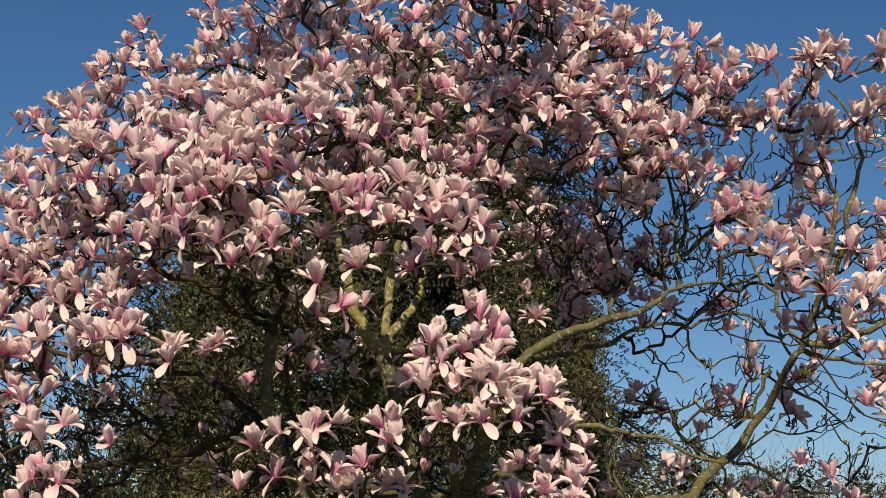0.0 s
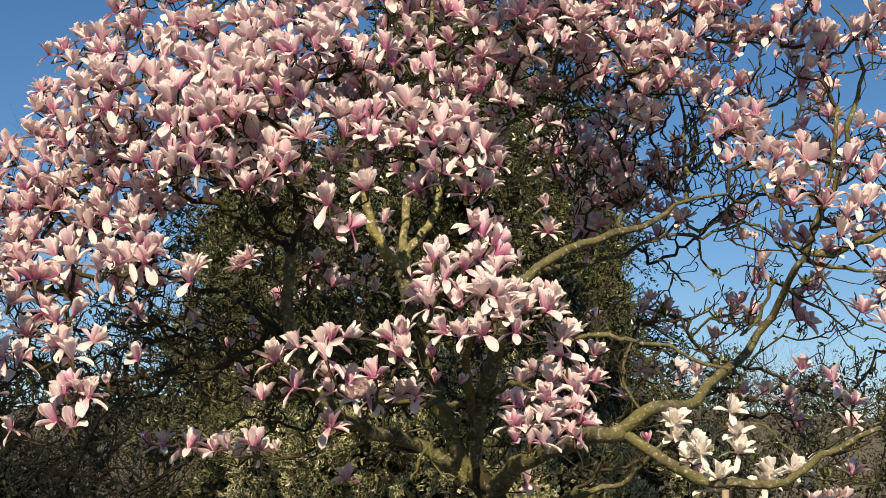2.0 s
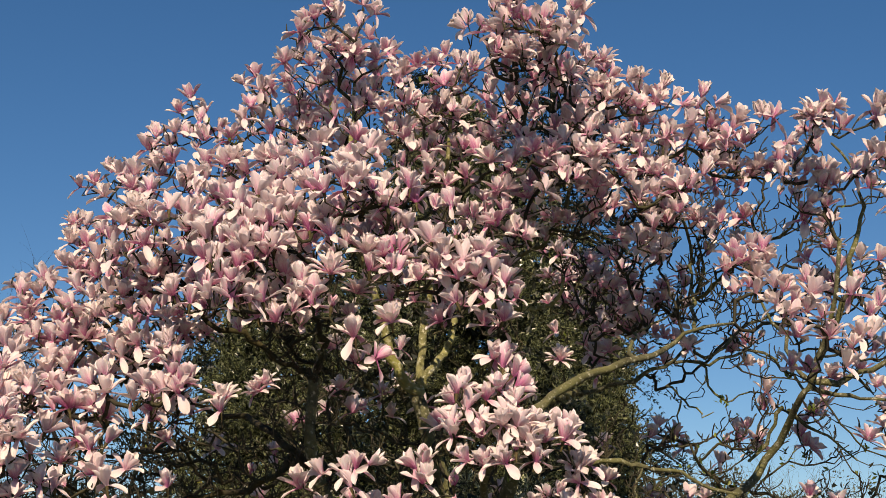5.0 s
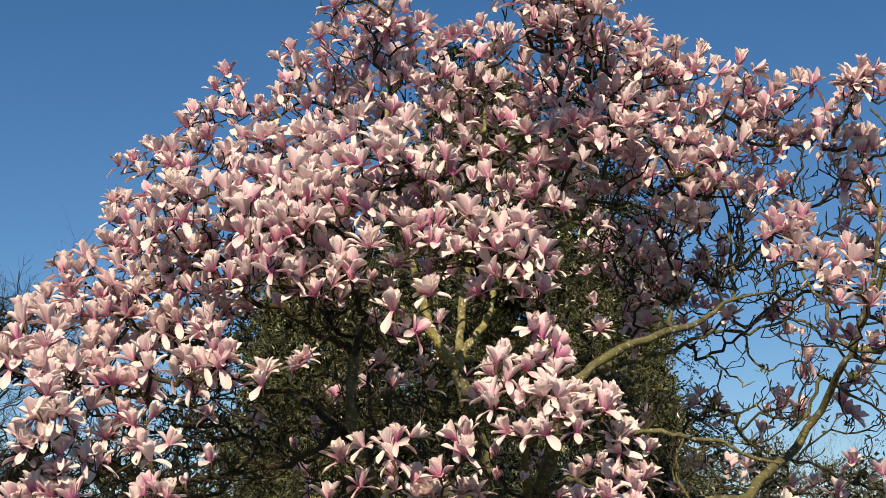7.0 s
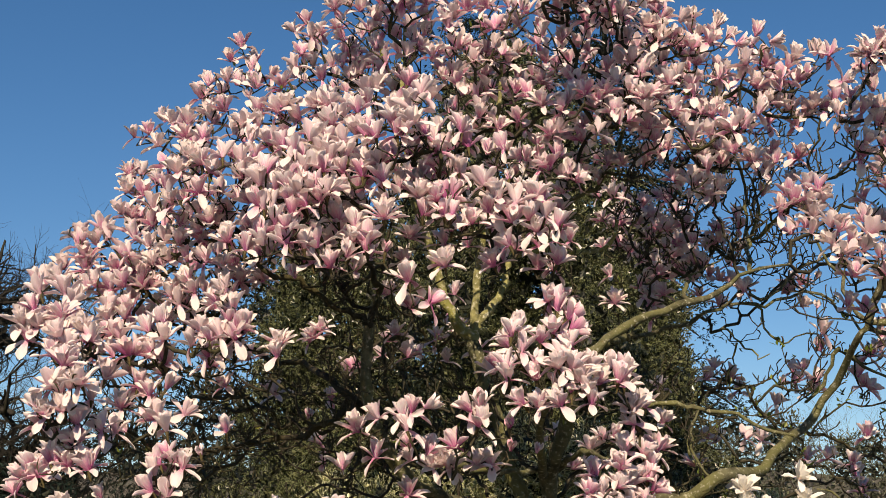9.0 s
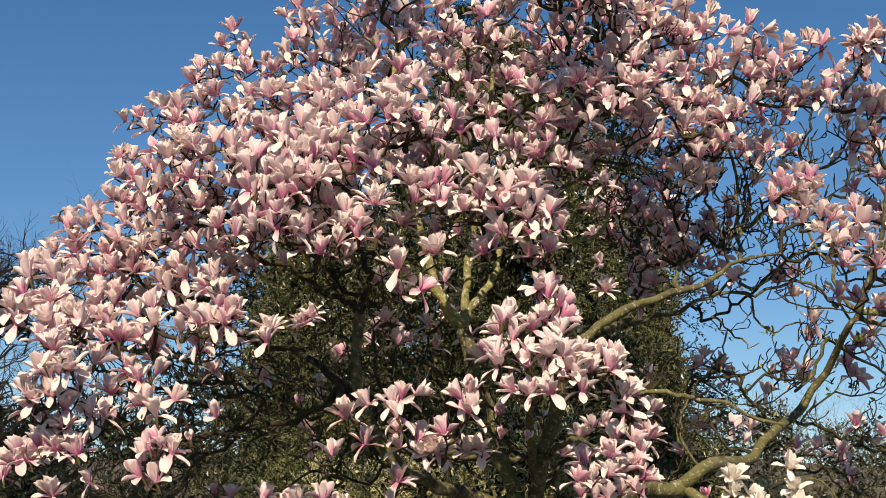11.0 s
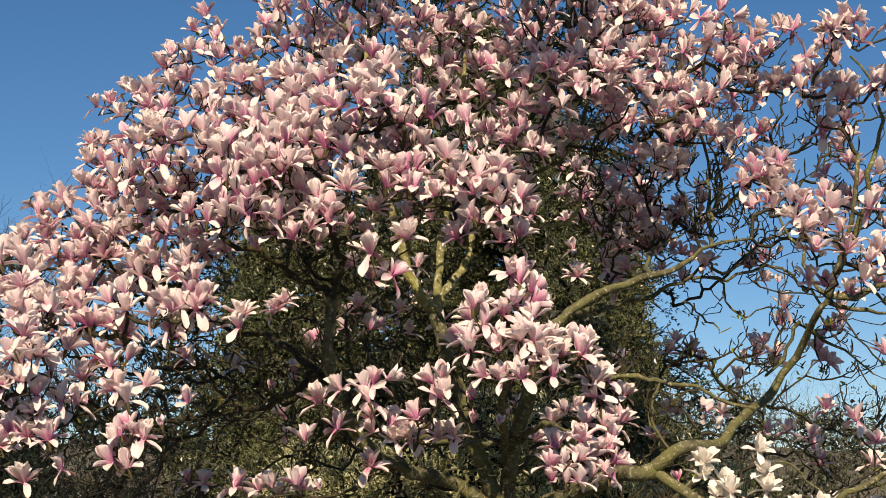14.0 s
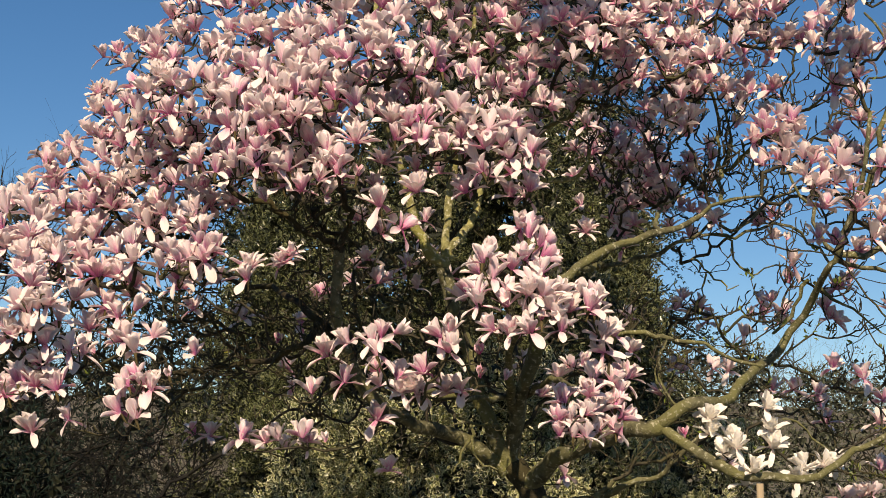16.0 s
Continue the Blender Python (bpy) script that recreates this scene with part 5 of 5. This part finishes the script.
def evergreen_shrub(name, words, category, base, centres, spread, leaves, size, mat, seed, group="", slim=1.0):
    """A dense shrub: stems from its base to each clump, and a skin of small leaves on the clumps."""
    g = np.random.default_rng(seed)
    thing = tagged(new(name), words, category, group)
    thing.location = base
    for c in centres[:: max(1, len(centres) // 9)]:
        a = np.array([c[0] * 0.25, c[1] * 0.25, 0.0])
        line = curve_through([a, (a + c) / 2 + g.normal(size=3) * 0.08, c], 0.2)
        stem = Soup()
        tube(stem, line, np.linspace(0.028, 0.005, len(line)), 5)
        part("stem", stem.mesh("stem", [SHADED_THICKET]), None, thing)
    s = Soup()
    p, d = cloud(g, leaves, centres, spread)
    dirs = d * 0.6 + g.normal(size=(leaves, 3)) * 0.7 + [0, 0, 0.25]
    leaf_quads(s, p, dirs, g.normal(size=(leaves, 3)), g.uniform(0.7, 1.3, leaves) * size, g.uniform(0.38, 0.6, leaves) * size * slim)
    part("crown", s.mesh("crown", [mat], False, True), None, thing)
    s = Soup()  # inner leaves, with the crown's shade in their colour
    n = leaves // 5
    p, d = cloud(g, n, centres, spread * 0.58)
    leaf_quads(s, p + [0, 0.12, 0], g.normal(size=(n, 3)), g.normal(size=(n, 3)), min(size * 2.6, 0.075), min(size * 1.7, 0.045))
    part("inner_foliage", s.mesh("inner_foliage", [INNER_LEAF], False), None, thing, "leaves inside the crown, darkened for the shade there")
    return thing


def column_of_clumps(seed, n, height, radius, top=0.12, low=0.0):
    """Clump centres filling a leaning, uneven column that narrows upwards."""
    g = np.random.default_rng(seed)
    z = low + (height - low) * g.uniform(0, 1, n) ** 0.9
    a = np.where(g.random(n) < 0.75, g.uniform(np.pi * 0.95, np.pi * 2.05, n), g.uniform(0, 2 * np.pi, n))
    full = np.interp(z / height, [0, 0.35, 0.62, 0.85, 1.0], [0.9, 1.0, 0.9, 0.5, top])
    r = radius * full * np.sqrt(g.uniform(0.15, 1, n)) * (1 + 0.12 * np.sin(3 * a + z * 2.1))
    c = np.stack([r * np.cos(a), r * np.sin(a), z], 1)
    return c, g.uniform(0.13, 0.26, n) * (0.6 + 0.4 * full)


c, sp_ = column_of_clumps(11, 520, 4.75, 1.2)
c2, sp2 = column_of_clumps(15, 150, 3.9, 0.6, 0.35, 1.2)  # ivy hanging over to one side
c3, sp3 = column_of_clumps(16, 170, 3.7, 0.55, 0.3, 0.7)  # and to the other
c4, sp4 = column_of_clumps(17, 80, 3.7, 0.55, 0.5, 1.9)  # and thick round the stem
c, sp_ = np.concatenate([c, c2 + [-1.1, 0.1, 0], c3 + [0.8, 0.1, 0], c4]), np.concatenate([sp_, sp2, sp3, sp4])
evergreen_shrub("ivy_covered_tree", "old trunk smothered in small-leaved dark ivy", "tree", (0.36, 8.9, 0), c, sp_, 190000, 0.030, SHRUB_LEAF, 12)
c, sp_ = column_of_clumps(13, 90, 2.3, 0.5, 0.4)
evergreen_shrub("evergreen_shrub", "tall evergreen shrub with small dark leaves", "shrub", (-0.55, 8.6, 0), c, sp_, 32000, 0.036, SHRUB_LEAF, 14)
for x, y, h, r, n, seed in ((-0.32, 7.9, 1.95, 0.62, 90, 21), (0.45, 7.7, 2.15, 0.7, 110, 22), (1.4, 7.9, 1.8, 0.7, 90, 23)):
    c, sp_ = column_of_clumps(seed, n, h, r, 0.6)
    evergreen_shrub("evergreen_shrub", "low evergreen shrub with pale-edged narrow leaves", "shrub", (x, y, 0), c, sp_, 32000, 0.038, PALE_LEAF, seed + 50, "low shrubs behind the magnolia")
for x, y, h, r, seed in ((2.6, 13.0, 2.7, 1.3, 31), (4.2, 13.6, 2.65, 1.4, 32), (5.9, 14.0, 2.6, 1.4, 33), (1.2, 13.2, 2.6, 1.2, 34),
                         (-3.0, 12.4, 2.7, 1.2, 36), (-4.6, 12.6, 2.8, 1.4, 37), (-2.28, 8.1, 1.95, 0.5, 38), (-0.1, 10.6, 3.7, 1.0, 39), (-1.5, 10.5, 3.5, 1.0, 40)):
    c, sp_ = column_of_clumps(seed, 90, h, r, 0.5)
    evergreen_shrub("hedge_shrub", "dark green rounded evergreen shrub" if x > 0 else "blackish-green yew shrub in the undergrowth", "shrub", (x, y, 0), c, sp_ * 1.4, 13000 if x > 0 else 10000, 0.034 if x > 0 else 0.05, HEDGE_LEAF if x > 0 else NEEDLE, seed + 50, "hedge shrubs" if x > 0 else "yew shrubs", 1.0 if x > 0 else 0.45)


def conifer(base, height, radius, seed, low=2.0, whorl=8):
    """A conifer: a trunk, and drooping boughs in whorls, each set with flat sprays of needles."""
    g = np.random.default_rng(seed)
    thing = tagged(new("conifer"), "dark blue-green conifer with drooping needle sprays", "tree", "conifers behind the magnolia")
    thing.location = base
    s = Soup()
    tube(s, [(0, 0, 0), (0.02, 0, height * 0.5), (0, 0.02, height)], [0.16, 0.09, 0.012], 9)
    part("trunk", s.mesh("trunk", [FAR_BARK]), None, thing)
    pts, dirs = [], []
    z = low
    while z < height - 0.1:
        reach_ = radius * (1 - (z / height) ** 1.5) + 0.08
        for _ in range(int(g.integers(whorl - 1, whorl + 2))):
            a = g.uniform(0, 2 * np.pi)
            L = reach_ * g.uniform(0.7, 1.08)
            out = np.array([math.cos(a), math.sin(a), 0])
            line = curve_through([(0, 0, z), out * L * 0.5 + [0, 0, z + 0.10], out * L + [0, 0, z - 0.16 * L]], 0.1)
            wood = Soup()
            tube(wood, line, np.linspace(0.02, 0.004, len(line)), 4)
            part("bough", wood.mesh("bough", [FAR_BARK]), None, thing)
            for p in line[1:]:
                for sgn in (-1, 1):
                    sd = np.array([-out[1], out[0], 0]) * sgn + out * 0.7
                    sd = sd / np.linalg.norm(sd)
                    n = g.uniform(0.16, 0.38)
                    for s_ in np.linspace(0.05, 1, 7):
                        q = p + sd * n * s_ + [0, 0, -0.35 * n * s_ * s_]
                        for _ in range(6):
                            pts.append(q + g.normal(size=3) * 0.004)
                            dirs.append(sd * 0.8 + g.normal(size=3) * 0.34 + [0, 0, -0.25])
        z += g.uniform(0.16, 0.26)
    s = Soup()
    pts, dirs = np.array(pts), np.array(dirs)
    leaf_quads(s, pts, dirs, g.normal(size=(len(pts), 3)), g.uniform(0.024, 0.042, len(pts)), g.uniform(0.006, 0.010, len(pts)))
    part("crown", s.mesh("crown", [NEEDLE], False), None, thing)
    return thing


conifer((1.15, 9.9, 0), 5.6, 1.15, 41, 2.0, 9)
conifer((0.3, 10.7, 0), 5.75, 1.1, 42, 3.6, 6)


# ---- bare trees and thickets ----
def grow(soup, g, start, d, length, radius, depth, lift=0.12, wander=0.22, sides=5, step=0.14):
    """A bare limb that wanders, tapers and divides."""
    n = max(3, int(length / (step if radius > 0.004 else step * 1.57)))
    pts, p, v = [np.array(start, float)], np.array(start, float), np.array(d, float)
    for _ in range(n):
        v = v + g.normal(size=3) * wander + [0, 0, lift]
        v = v / np.linalg.norm(v)
        p = p + v * length / n
        pts.append(p)
    radii = np.linspace(radius, radius * 0.5, n + 1)
    tube(soup, pts, radii, sides if radius > 0.012 else 3)
    if depth > 0:
        for k in range(int(g.integers(3, 6))):
            i = int(g.integers(max(1, n // 3), n + 1))
            w = v + g.normal(size=3) * 0.75
            grow(soup, g, pts[i], w / np.linalg.norm(w), length * g.uniform(0.5, 0.8), radii[i] * 0.62, depth - 1, lift, wander, sides, step)


def bare_tree(base, height, radius, seed, words, depth=4, lean=(0, 0, 1), reach_x=0.0, boughs=9, lift=0.045, spread=1.0):
    g = np.random.default_rng(seed)
    thing = tagged(new("bare_tree"), words, "tree", "leafless trees")
    thing.location = base
    s = Soup()
    line = curve_through([(0, 0, -0.1), (lean[0] * height * 0.2, lean[1] * height * 0.2, height * 0.25), (lean[0] * height * 0.5, lean[1] * height * 0.5, height * 0.5)], 0.2)
    tube(s, line, np.linspace(radius, radius * 0.6, len(line)), 9, seed, 0.05)
    part("trunk", s.mesh("trunk", [FAR_BARK]), None, thing)
    s = Soup()
    for i in range(boughs):
        p = line[int(len(line) * g.uniform(0.45, 0.999))]
        a = g.uniform(0, 2 * np.pi)
        d = np.array([math.cos(a) * 0.8 + reach_x, math.sin(a) * 0.5, g.uniform(0.4, 1.0) - 0.25 * reach_x])
        s = Soup()
        grow(s, g, p, d / np.linalg.norm(d), spread * height * g.uniform(0.2, 0.34), radius * 0.6, depth, lift, 0.24, 5, 0.14 if boughs < 12 else 0.06)
        part("bough", s.mesh("bough", [FAR_BARK]), None, thing)
    return thing


bare_tree((-4.35, 12.2, 0), 7.2, 0.10, 61, "tall leafless tree, dark against the sky", 4, (0, 0, 1), 1.5, 14, 0.03, 0.42)
bare_tree((-3.6, 12.4, 0), 4.3, 0.09, 62, "dark leafless tree with crooked twigs", 3, (0, 0, 1), 0.3, 20, 0.03, 0.7)
bare_tree((-2.5, 12.9, 0), 4.4, 0.05, 63, "small leafless tree in a thicket", 3)
bare_tree((-1.5, 13.2, 0), 4.3, 0.05, 64, "small leafless tree in a thicket", 3)


def thicket(base, width, depth_, height, stems, seed, words, order=3, bark=SHADED_THICKET):
    g = np.random.default_rng(seed)
    s = Soup()
    for _ in range(stems):
        p = np.array([g.uniform(-width / 2, width / 2), g.uniform(-depth_ / 2, depth_ / 2), -0.05])
        d = np.array([g.normal() * 0.5, g.normal() * 0.3, 1.0])
        grow(s, g, p, d / np.linalg.norm(d), height * g.uniform(0.45, 0.7), 0.012 * height / 2.4, order, 0.05, 0.25, 4)
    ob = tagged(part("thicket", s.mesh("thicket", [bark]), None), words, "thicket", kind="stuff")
    ob.location = base
    return ob


thicket((-2.6, 11.2, 0), 4.6, 2.4, 2.6, 58, 71, "tangle of leafless brown shrubs")
thicket((3.1, 11.6, 0), 3.8, 1.0, 2.05, 46, 75, "band of leafless brown shrubs before the hedge")
thicket((-4.6, 19, 0.6), 8, 3, 2.6, 22, 74, "bank overgrown with leafless grey shrubs")
thicket((9, 26, 1.9), 17, 4, 2.9, 240, 72, "far row of leafless grey-brown trees", 2, FAR_TWIG)
thicket((-8, 25, 2.6), 20, 6, 2.6, 15, 73, "far row of leafless grey-brown trees", 3, FAR_TWIG)

# ---- a leafless shrub with long low boughs behind the magnolia ----
g = np.random.default_rng(77)
shrub = tagged(new("leafless_shrub"), "leafless shrub with long low blackish boughs", "shrub")
shrub.location = (-2.3, 8.9, 0)
for way in ([(0, 0, 0), (-0.35, -0.2, 1.1), (-0.12, -0.3, 1.65), (0.13, -0.3, 1.72), (0.38, -0.3, 1.74), (0.56, -0.35, 1.8)],
            [(0, 0, 0), (-0.2, -0.2, 1.2), (-0.05, -0.3, 1.52), (0.14, -0.3, 1.63), (0.33, -0.3, 1.70)],
            [(0.1, 0, 0), (0.05, -0.2, 1.2), (0.15, -0.3, 1.52), (0.29, -0.3, 1.6), (0.40, -0.3, 1.70), (0.45, -0.35, 1.82)],
            [(0.2, 0, 0), (0.6, -0.2, 1.1), (0.87, -0.3, 1.52), (0.95, -0.3, 1.6), (1.04, -0.3, 1.66), (1.19, -0.3, 1.73), (1.33, -0.3, 1.82)],
            [(0.1, 0.1, 0), (0.3, 0.1, 1.0), (0.55, -0.1, 1.7), (0.7, -0.2, 2.0), (0.9, -0.2, 2.2)],
            [(0.1, 0.1, 0), (-0.2, 0.1, 1.2), (-0.15, -0.1, 1.9), (-0.05, -0.2, 2.3)]):
    line = curve_through(way, 0.1)
    line[1:] += g.normal(size=(len(line) - 1, 3)) * 0.012
    radii = np.linspace(0.021, 0.008, len(line))
    s = Soup()
    tube(s, line, radii, 6, 5, 0.05)
    for i in range(len(line) // 3, len(line)):
        for _ in range(2):
            d = g.normal(size=3) * [0.8, 0.5, 0.7] + [0.3, 0, 0.2]
            grow(s, g, line[i], d / np.linalg.norm(d), g.uniform(0.25, 0.5), radii[i] * 0.4, 2, 0.02, 0.3, 4)
    part("bough", s.mesh("bough", [SHADED_THICKET]), None, shrub)

# ---- a stake under the low limb ----
bm = bmesh.new()
bmesh.ops.create_cone(bm, cap_ends=True, segments=10, radius1=0.014, radius2=0.0125, depth=1.72)
stake = part("wooden_stake", bm, WOOD)
stake.location = (1.237, 5.20, 0.743)
tagged(stake, "pale round wooden stake propping a low limb", "stake")
